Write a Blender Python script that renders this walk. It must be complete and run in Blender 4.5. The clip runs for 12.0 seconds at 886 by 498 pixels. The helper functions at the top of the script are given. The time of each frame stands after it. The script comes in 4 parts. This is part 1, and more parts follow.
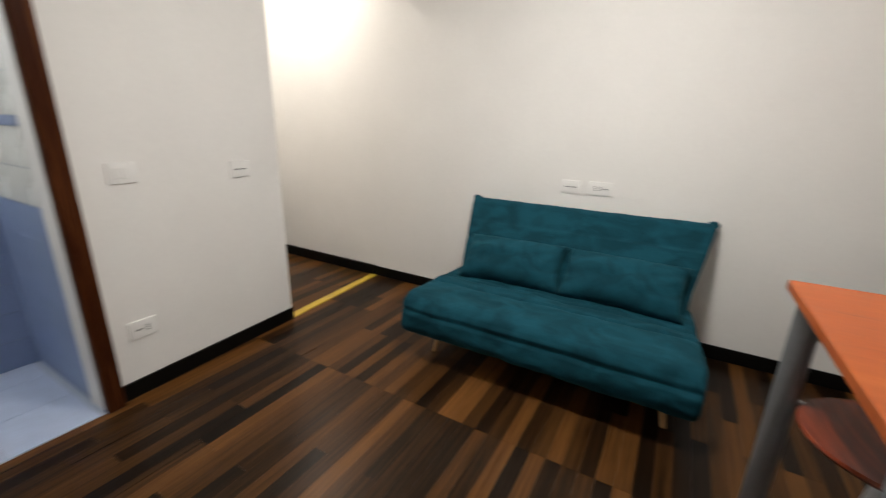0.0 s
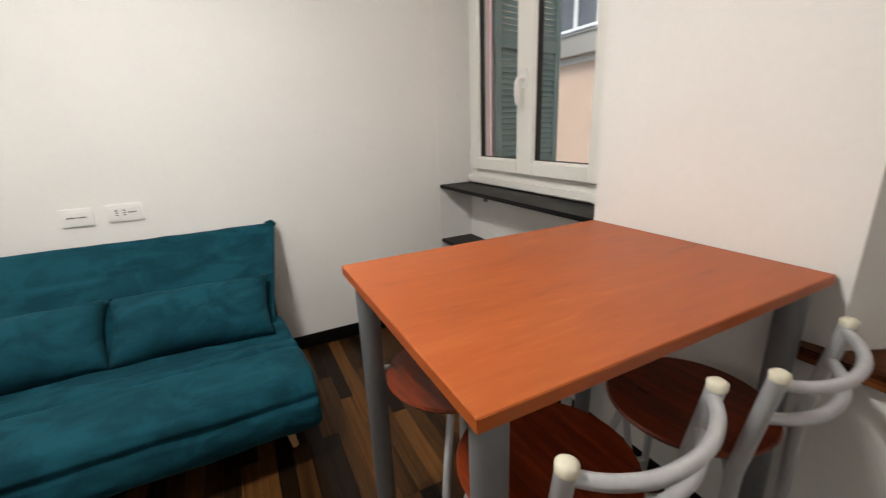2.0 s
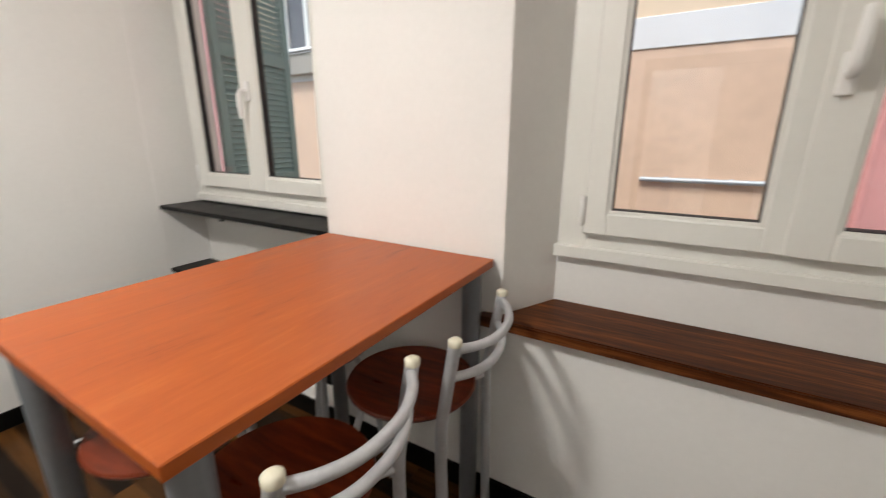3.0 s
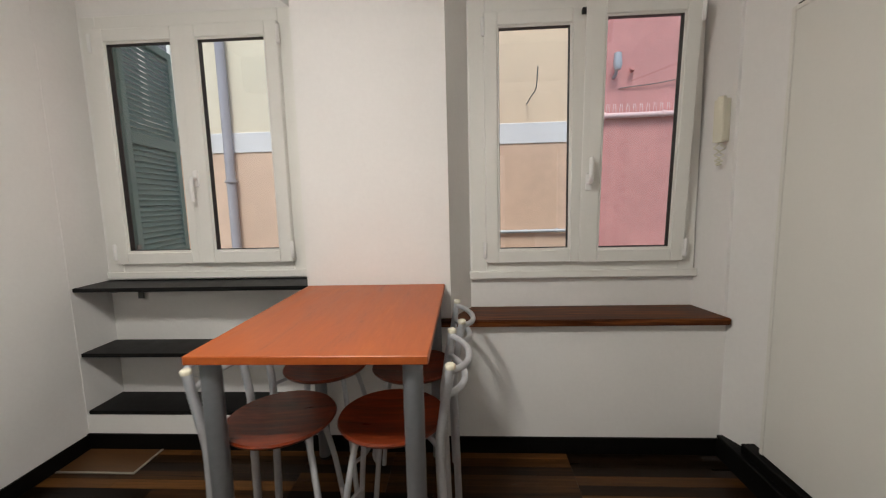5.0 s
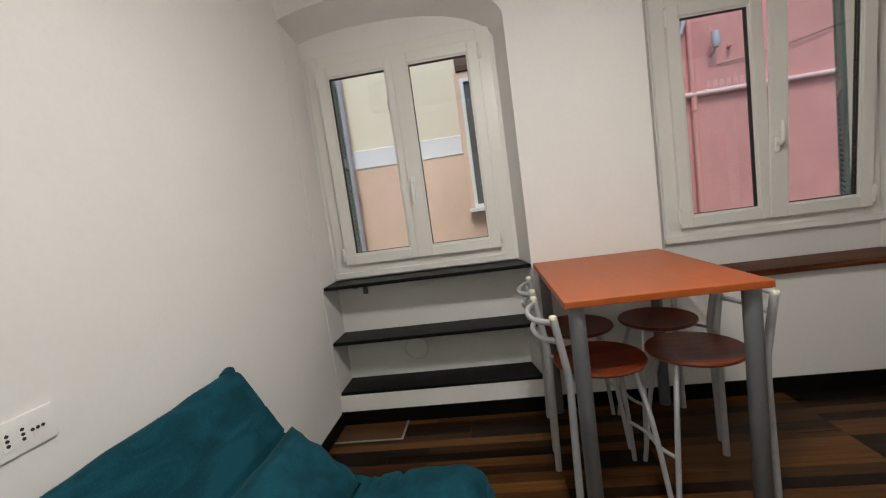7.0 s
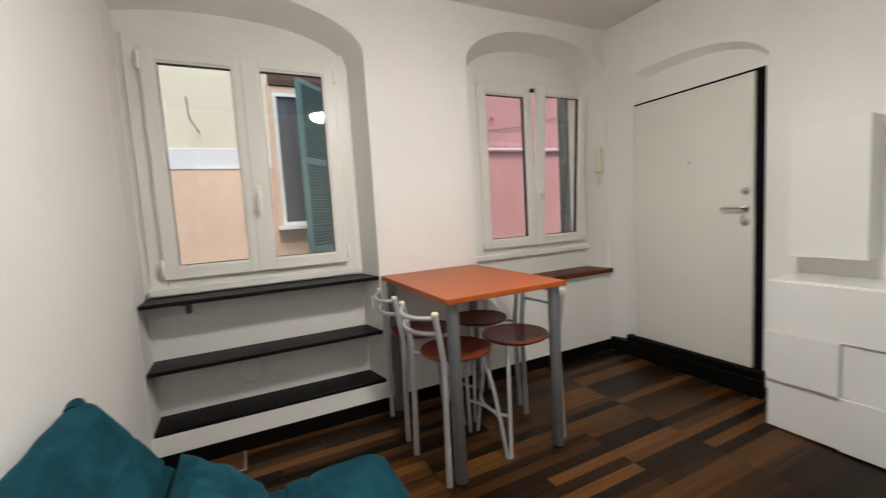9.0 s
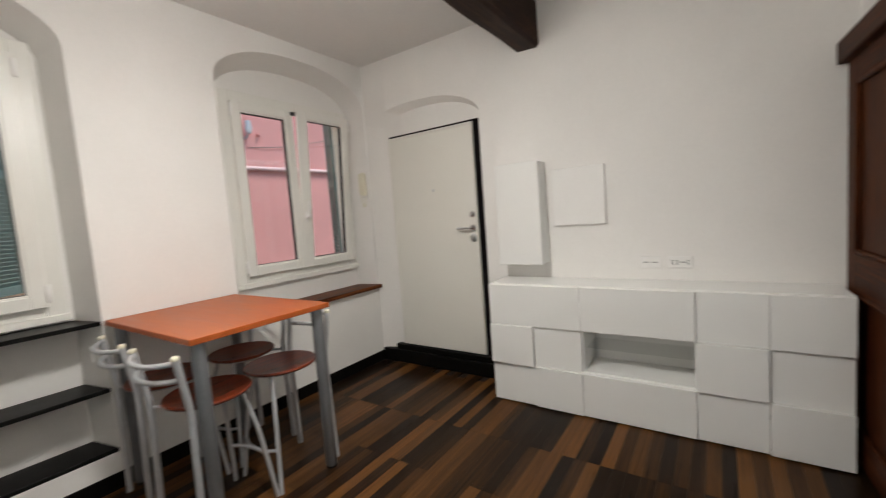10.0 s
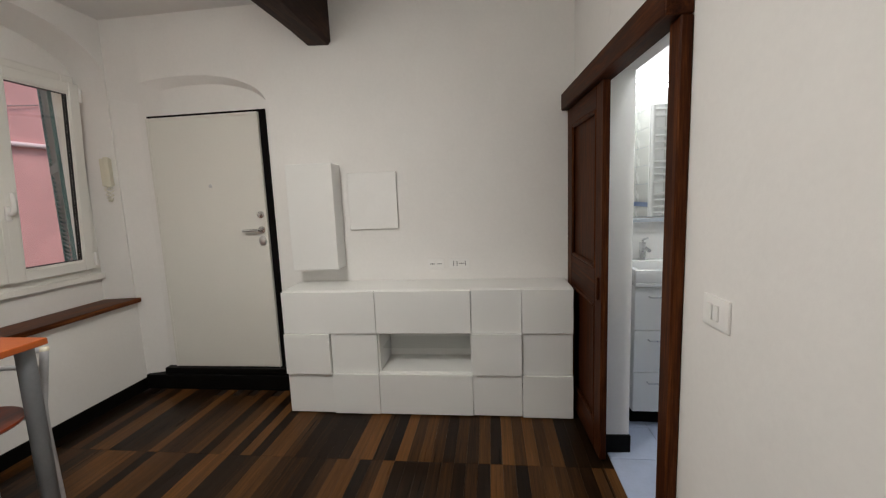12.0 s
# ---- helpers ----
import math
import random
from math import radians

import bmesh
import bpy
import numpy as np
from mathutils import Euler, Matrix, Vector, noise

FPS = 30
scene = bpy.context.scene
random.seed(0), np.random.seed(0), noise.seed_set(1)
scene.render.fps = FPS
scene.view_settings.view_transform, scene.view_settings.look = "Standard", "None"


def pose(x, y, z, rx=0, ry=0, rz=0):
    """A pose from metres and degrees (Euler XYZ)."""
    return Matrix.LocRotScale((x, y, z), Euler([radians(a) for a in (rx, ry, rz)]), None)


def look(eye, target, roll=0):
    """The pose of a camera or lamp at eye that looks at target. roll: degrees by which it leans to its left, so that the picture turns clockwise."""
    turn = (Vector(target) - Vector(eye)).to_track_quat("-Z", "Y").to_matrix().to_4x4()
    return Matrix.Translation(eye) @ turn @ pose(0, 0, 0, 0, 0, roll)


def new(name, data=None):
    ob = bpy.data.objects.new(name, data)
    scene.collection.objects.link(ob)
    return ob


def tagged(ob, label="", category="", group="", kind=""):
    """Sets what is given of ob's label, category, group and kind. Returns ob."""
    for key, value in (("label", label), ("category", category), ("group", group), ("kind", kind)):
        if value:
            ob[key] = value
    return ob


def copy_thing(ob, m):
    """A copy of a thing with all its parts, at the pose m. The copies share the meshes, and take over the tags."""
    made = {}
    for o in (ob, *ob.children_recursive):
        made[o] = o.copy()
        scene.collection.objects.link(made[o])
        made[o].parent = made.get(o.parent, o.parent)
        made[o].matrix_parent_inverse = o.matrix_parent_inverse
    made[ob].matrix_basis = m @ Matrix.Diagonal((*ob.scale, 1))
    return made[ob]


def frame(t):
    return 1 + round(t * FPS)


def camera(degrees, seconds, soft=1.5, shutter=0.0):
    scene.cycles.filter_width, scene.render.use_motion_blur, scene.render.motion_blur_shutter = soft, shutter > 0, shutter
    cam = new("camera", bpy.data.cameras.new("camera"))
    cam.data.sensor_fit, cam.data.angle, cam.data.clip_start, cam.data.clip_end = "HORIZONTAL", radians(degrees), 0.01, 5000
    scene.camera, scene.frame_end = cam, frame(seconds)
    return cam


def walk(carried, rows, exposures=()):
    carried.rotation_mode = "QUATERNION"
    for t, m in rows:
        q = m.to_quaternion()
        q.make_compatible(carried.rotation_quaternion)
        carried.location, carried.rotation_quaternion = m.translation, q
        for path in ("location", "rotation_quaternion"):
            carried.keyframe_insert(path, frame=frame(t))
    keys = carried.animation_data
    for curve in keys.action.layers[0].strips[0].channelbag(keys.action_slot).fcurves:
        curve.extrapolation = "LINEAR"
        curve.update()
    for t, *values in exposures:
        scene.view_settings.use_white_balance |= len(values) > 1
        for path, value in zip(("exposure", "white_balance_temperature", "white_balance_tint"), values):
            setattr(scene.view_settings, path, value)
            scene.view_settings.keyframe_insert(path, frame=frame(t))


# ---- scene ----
cam = camera(95.2, 12.0, soft=1.15, shutter=0.4)
PATH = [
    (0, (2.672, -1.257, 1.287), (1.011, -2.21, 0.709), 1.5),
    (0.3, (2.69, -1.255, 1.284), (1.185, -2.448, 0.725), 1.5),
    (0.5, (2.672, -1.255, 1.281), (1.054, -2.291, 0.725), 1.9),
    (1, (2.521, -1.133, 1.249), (0.600, -1.459, 0.797), 1.2),
    (1.5, (2.401, -1.127, 1.260), (0.507, -0.665, 0.815), 0.6),
    (2, (2.389, -1.178, 1.268), (0.674, -0.323, 0.696), -2.3),
    (2.5, (2.439, -1.176, 1.281), (0.984, 0.075, 0.718), -0.3),
    (3, (2.496, -1.122, 1.280), (1.521, 0.542, 0.749), 0.1),
    (3.5, (2.464, -1.267, 1.279), (1.782, 0.565, 0.86), -1.3),
    (3.7, (2.446, -1.355, 1.309), (1.853, 0.512, 0.904), -0.8),
    (5.3, (2.037, -2.147, 1.349), (1.971, -0.162, 1.116), -1.1),
    (5.5, (1.97, -2.215, 1.352), (1.889, -0.241, 1.042), -0.0),
    (6, (1.781, -2.365, 1.343), (1.743, -0.384, 1.068), -2.7),
    (6.5, (1.485, -2.45, 1.351), (1.186, -0.487, 1.108), -7.3),
    (6.7, (1.317, -2.434, 1.321), (0.99, -0.472, 1.111), -8.1),
    (8.3, (0.595, -2.401, 1.3), (1.285, -0.536, 1.085), -4.8),
    (8.5, (0.582, -2.445, 1.3), (1.251, -0.569, 1.113), -4.1),
    (9, (0.54, -2.554, 1.307), (1.414, -0.763, 1.128), -3.4),
    (9.5, (0.543, -2.653, 1.337), (1.857, -1.154, 1.167), -2.7),
    (10, (0.6, -2.706, 1.335), (2.245, -1.58, 1.173), -4.3),
    (10.5, (0.631, -2.722, 1.333), (2.483, -1.99, 1.148), -5.2),
    (11, (0.651, -2.742, 1.406), (2.601, -2.36, 1.176), -5.6),
    (11.5, (0.661, -2.74, 1.427), (2.634, -2.491, 1.22), -3.7),
    (12, (0.656, -2.73, 1.414), (2.625, -2.496, 1.156), -2.3),
]
walk(cam, [(t, look(eye, target, roll)) for t, eye, target, roll in PATH],
     exposures=[(0.0, 0.12), (0.5, 0.25), (1.0, 0.15), (2.0, 0.24), (2.5, 0.38), (3.0, 0.46), (3.6, 0.38), (5.3, -0.05), (6.0, -0.15), (6.7, -0.2), (8.4, 0.15), (9.5, 0.15), (10.5, 0.2), (11.0, 0.1), (11.5, 0.08), (12.0, -0.1)])

# ---- light ----
world = bpy.data.worlds.new("sky")
scene.world = world
world.use_nodes = True
sky = world.node_tree.nodes.new("ShaderNodeTexSky")
sky.sky_type = 'NISHITA'
sky.sun_disc = False
sky.sun_elevation = radians(55)
sky.sun_rotation = radians(200)
world.node_tree.links.new(sky.outputs[0], world.node_tree.nodes["Background"].inputs[0])
world.node_tree.nodes["Background"].inputs[1].default_value = 0.19
sun_data = bpy.data.lights.new("sun", 'SUN')
sun_data.energy, sun_data.angle, sun_data.color = 2.6, radians(25), (1.0, 0.95, 0.88)
sun = new("sun", sun_data)
sun.matrix_world = look((2, -6, 14), (2, 2.5, 1))
LAMP_POWER = 138.0


# ---- materials ----
def nodes_of(name):
    m = bpy.data.materials.new(name)
    m.use_nodes = True
    nt = m.node_tree
    return m, nt, nt.nodes["Principled BSDF"]


def add(nt, kind, **inputs):
    n = nt.nodes.new(kind)
    for k, v in inputs.items():
        n.inputs[k.replace("_", " ")].default_value = v
    return n


def mat(name, color, rough=0.5, metal=0.0, vary=0.12, scale=6.0, grain=60.0, bump=0.1, dist=0.002,
        stretch=(1, 1, 1), spec=0.5, sheen=0.0, emit=None, rough_vary=0.1, rnd=0.0, coat=0.0):
    """A surface with variation at two scales, fine relief and uneven gloss."""
    m, nt, p = nodes_of(name)
    tc = add(nt, "ShaderNodeTexCoord")
    mp = add(nt, "ShaderNodeMapping")
    mp.inputs["Scale"].default_value = stretch
    nt.links.new(tc.outputs["Object"], mp.inputs["Vector"])
    n1 = add(nt, "ShaderNodeTexNoise", Scale=scale, Detail=4.0, Roughness=0.6)
    n2 = add(nt, "ShaderNodeTexNoise", Scale=grain, Detail=3.0, Roughness=0.6)
    for n in (n1, n2):
        nt.links.new(mp.outputs[0], n.inputs["Vector"])
    mixn = add(nt, "ShaderNodeMath")
    mixn.operation = 'MULTIPLY_ADD'
    nt.links.new(n2.outputs["Fac"], mixn.inputs[0])
    mixn.inputs[1].default_value = 0.4
    half = add(nt, "ShaderNodeMath")
    half.operation = 'MULTIPLY'
    half.inputs[1].default_value = 0.6
    nt.links.new(n1.outputs["Fac"], half.inputs[0])
    nt.links.new(half.outputs[0], mixn.inputs[2])
    ramp = add(nt, "ShaderNodeValToRGB")
    lo = [c * (1 - vary) for c in color]
    hi = [min(1, c * (1 + vary)) for c in color]
    ramp.color_ramp.elements[0].position, ramp.color_ramp.elements[1].position = 0.3, 0.7
    ramp.color_ramp.elements[0].color = (*lo, 1)
    ramp.color_ramp.elements[1].color = (*hi, 1)
    nt.links.new(mixn.outputs[0], ramp.inputs[0])
    out = ramp.outputs[0]
    if rnd:
        oi = add(nt, "ShaderNodeObjectInfo")
        mr = add(nt, "ShaderNodeMapRange")
        mr.inputs["To Min"].default_value, mr.inputs["To Max"].default_value = 1 - rnd, 1 + rnd
        nt.links.new(oi.outputs["Random"], mr.inputs["Value"])
        mul = add(nt, "ShaderNodeVectorMath")
        mul.operation = 'SCALE'
        nt.links.new(out, mul.inputs[0])
        nt.links.new(mr.outputs[0], mul.inputs["Scale"])
        out = mul.outputs[0]
    nt.links.new(out, p.inputs["Base Color"])
    rr = add(nt, "ShaderNodeMapRange")
    rr.inputs["To Min"].default_value = max(0.02, rough - rough_vary)
    rr.inputs["To Max"].default_value = min(1, rough + rough_vary)
    nt.links.new(n1.outputs["Fac"], rr.inputs["Value"])
    nt.links.new(rr.outputs[0], p.inputs["Roughness"])
    p.inputs["Metallic"].default_value = metal
    p.inputs["Specular IOR Level"].default_value = spec
    p.inputs["Coat Weight"].default_value = coat
    if sheen:
        p.inputs["Sheen Weight"].default_value = sheen
        p.inputs["Sheen Roughness"].default_value = 0.35
    if bump:
        b = add(nt, "ShaderNodeBump", Strength=bump, Distance=dist)
        nt.links.new(mixn.outputs[0], b.inputs["Height"])
        nt.links.new(b.outputs[0], p.inputs["Normal"])
    if emit:
        p.inputs["Emission Color"].default_value = (*emit[:3], 1)
        p.inputs["Emission Strength"].default_value = emit[3]
    return m


def wood(name, stops, scale=1.0, along=1, rough=0.35, bump=0.15, rnd=False, detail=22.0, coat=0.0, shift=0.35, spec=0.35):
    """Wood whose grain runs along one local axis; rnd gives every board a tone of its own."""
    m, nt, p = nodes_of(name)
    tc = add(nt, "ShaderNodeTexCoord")
    oi = add(nt, "ShaderNodeObjectInfo")
    vec = tc.outputs["Object"]
    if rnd:
        off = add(nt, "ShaderNodeVectorMath")
        off.operation = 'MULTIPLY_ADD'
        off.inputs[1].default_value = (17.3, 31.7, 5.1)
        nt.links.new(oi.outputs["Random"], off.inputs[0])
        nt.links.new(tc.outputs["Object"], off.inputs[2])
        vec = off.outputs[0]
    mp = add(nt, "ShaderNodeMapping")
    st = [detail * scale] * 3
    st[along] = 1.6 * scale
    mp.inputs["Scale"].default_value = st
    nt.links.new(vec, mp.inputs["Vector"])
    n1 = add(nt, "ShaderNodeTexNoise", Scale=1.0, Detail=6.0, Roughness=0.65, Distortion=0.6)
    n2 = add(nt, "ShaderNodeTexNoise", Scale=5.0, Detail=3.0, Roughness=0.7)
    for n in (n1, n2):
        nt.links.new(mp.outputs[0], n.inputs["Vector"])
    mixn = add(nt, "ShaderNodeMath")
    mixn.operation = 'MULTIPLY_ADD'
    mixn.inputs[1].default_value = 0.35
    nt.links.new(n2.outputs["Fac"], mixn.inputs[0])
    half = add(nt, "ShaderNodeMath")
    half.operation = 'MULTIPLY'
    half.inputs[1].default_value = 0.65
    nt.links.new(n1.outputs["Fac"], half.inputs[0])
    nt.links.new(half.outputs[0], mixn.inputs[2])
    fac = mixn.outputs[0]
    if rnd:
        ad = add(nt, "ShaderNodeMath")
        ad.operation = 'MULTIPLY_ADD'
        ad.inputs[1].default_value = shift * 2
        sub = add(nt, "ShaderNodeMath")
        sub.operation = 'SUBTRACT'
        sub.inputs[1].default_value = shift
        nt.links.new(fac, sub.inputs[0])
        nt.links.new(oi.outputs["Random"], ad.inputs[0])
        nt.links.new(sub.outputs[0], ad.inputs[2])
        fac = ad.outputs[0]
    ramp = add(nt, "ShaderNodeValToRGB")
    while len(ramp.color_ramp.elements) < len(stops):
        ramp.color_ramp.elements.new(0.5)
    for e, (pos, c) in zip(ramp.color_ramp.elements, stops):
        e.position, e.color = pos, (*c, 1)
    nt.links.new(fac, ramp.inputs[0])
    nt.links.new(ramp.outputs[0], p.inputs["Base Color"])
    rr = add(nt, "ShaderNodeMapRange")
    rr.inputs["To Min"].default_value, rr.inputs["To Max"].default_value = max(0.05, rough - 0.1), rough + 0.12
    nt.links.new(n1.outputs["Fac"], rr.inputs["Value"])
    nt.links.new(rr.outputs[0], p.inputs["Roughness"])
    p.inputs["Coat Weight"].default_value = coat
    p.inputs["Specular IOR Level"].default_value = spec
    b = add(nt, "ShaderNodeBump", Strength=bump, Distance=0.001)
    nt.links.new(mixn.outputs[0], b.inputs["Height"])
    nt.links.new(b.outputs[0], p.inputs["Normal"])
    return m


def pane_glass(name, tint=(0.96, 0.98, 0.97)):
    m, nt, p = nodes_of(name)
    nt.nodes.remove(p)
    tr = add(nt, "ShaderNodeBsdfTransparent", Color=(*tint, 1))
    gl = add(nt, "ShaderNodeBsdfGlossy", Roughness=0.015)
    lw = add(nt, "ShaderNodeLayerWeight", Blend=0.5)
    pw = add(nt, "ShaderNodeMath")
    pw.operation = 'POWER'
    pw.inputs[1].default_value = 4.0
    nt.links.new(lw.outputs["Facing"], pw.inputs[0])
    fr = add(nt, "ShaderNodeMath")
    fr.operation = 'MULTIPLY_ADD'
    fr.inputs[1].default_value, fr.inputs[2].default_value = 0.9, 0.05
    nt.links.new(pw.outputs[0], fr.inputs[0])
    mx = add(nt, "ShaderNodeMixShader")
    nt.links.new(fr.outputs[0], mx.inputs[0])
    nt.links.new(tr.outputs[0], mx.inputs[1])
    nt.links.new(gl.outputs[0], mx.inputs[2])
    nt.links.new(mx.outputs[0], nt.nodes["Material Output"].inputs[0])
    return m


def velvet(name, color):
    """Brushed pile: soft patches where the nap lies the other way, fine grain and a faint sheen."""
    m, nt, p = nodes_of(name)
    tc = add(nt, "ShaderNodeTexCoord")
    mp = add(nt, "ShaderNodeMapping")
    mp.inputs["Scale"].default_value = (1.0, 0.6, 1.0)
    nt.links.new(tc.outputs["Object"], mp.inputs["Vector"])
    nap = add(nt, "ShaderNodeTexNoise", Scale=8.0, Detail=4.0, Roughness=0.55, Distortion=0.9)
    pile = add(nt, "ShaderNodeTexNoise", Scale=260.0, Detail=2.0, Roughness=0.6)
    for n in (nap, pile):
        nt.links.new(mp.outputs[0], n.inputs["Vector"])
    ramp = add(nt, "ShaderNodeValToRGB")
    for e, (pos, k) in zip(ramp.color_ramp.elements, ((0.41, 0.74), (0.60, 1.18))):
        e.position, e.color = pos, (*[c * k for c in color], 1)
    nt.links.new(nap.outputs["Fac"], ramp.inputs[0])
    mr = add(nt, "ShaderNodeMapRange")
    mr.inputs["To Min"].default_value, mr.inputs["To Max"].default_value = 0.6, 1.4
    nt.links.new(pile.outputs["Fac"], mr.inputs["Value"])
    mul = add(nt, "ShaderNodeVectorMath")
    mul.operation = 'SCALE'
    nt.links.new(ramp.outputs[0], mul.inputs[0])
    nt.links.new(mr.outputs[0], mul.inputs["Scale"])
    nt.links.new(mul.outputs[0], p.inputs["Base Color"])
    p.inputs["Roughness"].default_value = 0.9
    p.inputs["Specular IOR Level"].default_value = 0.08
    p.inputs["Sheen Weight"].default_value = 0.07
    p.inputs["Sheen Roughness"].default_value = 0.4
    p.inputs["Sheen Tint"].default_value = (0.25, 0.75, 0.85, 1)
    b = add(nt, "ShaderNodeBump", Strength=0.35, Distance=0.004)
    nt.links.new(nap.outputs["Fac"], b.inputs["Height"])
    nt.links.new(b.outputs[0], p.inputs["Normal"])
    return m


PLASTER = mat("wall_plaster", (0.845, 0.83, 0.805), 0.85, vary=0.03, scale=2.5, grain=45, bump=0.35, dist=0.004, spec=0.25)
CEILING = mat("ceiling_paint", (0.82, 0.805, 0.785), 0.9, vary=0.03, scale=2, grain=35, bump=0.2, dist=0.004, spec=0.2)
SKIRT = mat("black_skirting", (0.005, 0.0045, 0.004), 0.45, vary=0.3, scale=8, bump=0.1, spec=0.10)
SHELF = mat("black_shelf", (0.006, 0.0055, 0.0055), 0.42, vary=0.25, scale=9, bump=0.12, dist=0.001, spec=0.13)
PLANK = wood("laminate_floor", ((0.08, (0.0035, 0.0020, 0.0011)), (0.36, (0.0155, 0.0074, 0.0029)), (0.62, (0.068, 0.0285, 0.0082)), (0.95, (0.170, 0.071, 0.0190))),
             along=0, rough=0.30, bump=0.12, rnd=True, detail=60, shift=0.33, spec=0.14)
SUBFLOOR = mat("floor_joint", (0.015, 0.009, 0.006), 0.8, vary=0.2)
VELVET = velvet("teal_velvet", (0.0080, 0.055, 0.078))
BEECH = wood("pale_wood", ((0.2, (0.42, 0.22, 0.09)), (0.8, (0.58, 0.34, 0.16))), along=2, rough=0.45)
CHERRY = wood("cherry_laminate", ((0.30, (0.20, 0.040, 0.009)), (0.42, (0.365, 0.080, 0.016)), (0.56, (0.41, 0.096, 0.020)), (0.70, (0.48, 0.128, 0.031))), along=1, rough=0.38, detail=11, bump=0.03, spec=0.3)
GREY_LEG = mat("grey_metal_paint", (0.22, 0.23, 0.245), 0.42, 0.35, vary=0.1, bump=0.05)
SILVER = mat("silver_paint", (0.55, 0.56, 0.58), 0.38, 0.45, vary=0.1, scale=20, bump=0.05)
CAP = mat("cream_plastic_cap", (0.7, 0.66, 0.52), 0.5, vary=0.08)
SEAT = wood("red_brown_seat", ((0.34, (0.055, 0.009, 0.003)), (0.52, (0.165, 0.026, 0.007)), (0.68, (0.28, 0.052, 0.014))), along=0, rough=0.30, detail=14, bump=0.03, coat=0.08, spec=0.25)
SILL = wood("dark_sill_wood", ((0.36, (0.016, 0.004, 0.0015)), (0.5, (0.085, 0.023, 0.006)), (0.64, (0.22, 0.070, 0.019))), along=0, rough=0.45, detail=30, spec=0.14)
UPVC = mat("white_window_plastic", (0.82, 0.81, 0.765), 0.35, vary=0.02, bump=0.02)
GASKET = mat("black_gasket", (0.012, 0.012, 0.013), 0.6)
PANE = pane_glass("window_glass")
DOORWHITE = mat("cream_door_paint", (0.76, 0.745, 0.69), 0.5, vary=0.02, scale=3, bump=0.05)
DARK = mat("dark_gap", (0.005, 0.004, 0.004), 0.7, spec=0.08)
CHROME = mat("brushed_steel", (0.62, 0.62, 0.62), 0.28, 1.0, vary=0.05, bump=0.02)
LACQUER = mat("white_lacquer", (0.84, 0.84, 0.82), 0.3, vary=0.008, bump=0, rough_vary=0.03)
WHITEPLASTIC = mat("white_plastic", (0.87, 0.86, 0.84), 0.35, vary=0.02, bump=0.02)
CREAMPLASTIC = mat("aged_cream_plastic", (0.74, 0.71, 0.58), 0.4, vary=0.03, bump=0.02)
HOLE = mat("socket_hole", (0.03, 0.03, 0.03), 0.6)
BEAM = wood("old_dark_beam", ((0.32, (0.008, 0.004, 0.003)), (0.5, (0.030, 0.014, 0.009)), (0.68, (0.085, 0.045, 0.030))), along=0, rough=0.6, bump=0.8, detail=16, spec=0.15)
MAHOG = wood("red_brown_door_wood", ((0.33, (0.012, 0.0032, 0.0013)), (0.5, (0.050, 0.0138, 0.0046)), (0.67, (0.135, 0.044, 0.0135))), along=2, rough=0.42, detail=34, spec=0.05)
MAHOG_H = wood("red_brown_rail_wood", ((0.33, (0.015, 0.004, 0.0018)), (0.5, (0.045, 0.0130, 0.0050)), (0.67, (0.110, 0.036, 0.012))), along=0, rough=0.45, detail=34, spec=0.05)
YELLOW = mat("yellow_strip", (0.60, 0.42, 0.045), 0.4, vary=0.15, scale=14, bump=0.05)
ALU = mat("aluminium_trim", (0.5, 0.47, 0.4), 0.4, 0.8, vary=0.1)
TILE_W = mat("white_wall_tile", (0.74, 0.74, 0.70), 0.25, vary=0.03, bump=0.03, rnd=0.02)
TILE_B = mat("blue_wall_tile", (0.24, 0.31, 0.49), 0.42, vary=0.05, scale=14, bump=0.02, rnd=0.03)
TILE_F = mat("pale_blue_floor_tile", (0.42, 0.48, 0.62), 0.32, vary=0.08, scale=10, bump=0.05, rnd=0.05)
GROUT = mat("grout", (0.40, 0.44, 0.53), 0.9, vary=0.06)
CERAMIC = mat("white_ceramic", (0.83, 0.83, 0.82), 0.12, vary=0.01, bump=0)
MIRROR = mat("mirror_silver", (0.92, 0.93, 0.93), 0.02, 1.0, vary=0, bump=0, rough_vary=0)
LED = mat("led_bar_diffuser", (0.9, 0.9, 0.9), 0.4, emit=(0.92, 0.97, 1.0, 6.0), bump=0)
DOME = mat("lamp_dome", (0.9, 0.88, 0.84), 0.4, emit=(1.0, 0.965, 0.91, LAMP_POWER), bump=0)
DOME_C = mat("corridor_lamp_dome", (0.9, 0.88, 0.84), 0.4, emit=(1.0, 0.93, 0.84, 88.0), bump=0)
# glow of an added lamp that brightens the bathroom and its door jamb
DOME_B = mat("bathroom_fill_dome", (0.9, 0.9, 0.9), 0.4, emit=(0.93, 0.97, 1.0, 64.0), bump=0)
PEACH = mat("peach_render", (0.74, 0.52, 0.385), 0.9, vary=0.15, scale=1.3, grain=12, bump=0.2, dist=0.01)
CREAM = mat("cream_render", (0.83, 0.735, 0.57), 0.9, vary=0.07, scale=1.1, grain=12, bump=0.2, dist=0.01)
FADED = mat("faded_peach_render", (0.80, 0.62, 0.45), 0.9, vary=0.09, scale=1.2, grain=12, bump=0.2, dist=0.01)
BAND = mat("pale_band_render", (0.80, 0.79, 0.80), 0.9, vary=0.06, scale=3, bump=0.2, dist=0.01)
PINK = mat("pink_render", (0.62, 0.285, 0.275), 0.9, vary=0.16, scale=1.6, grain=10, bump=0.2, dist=0.01)
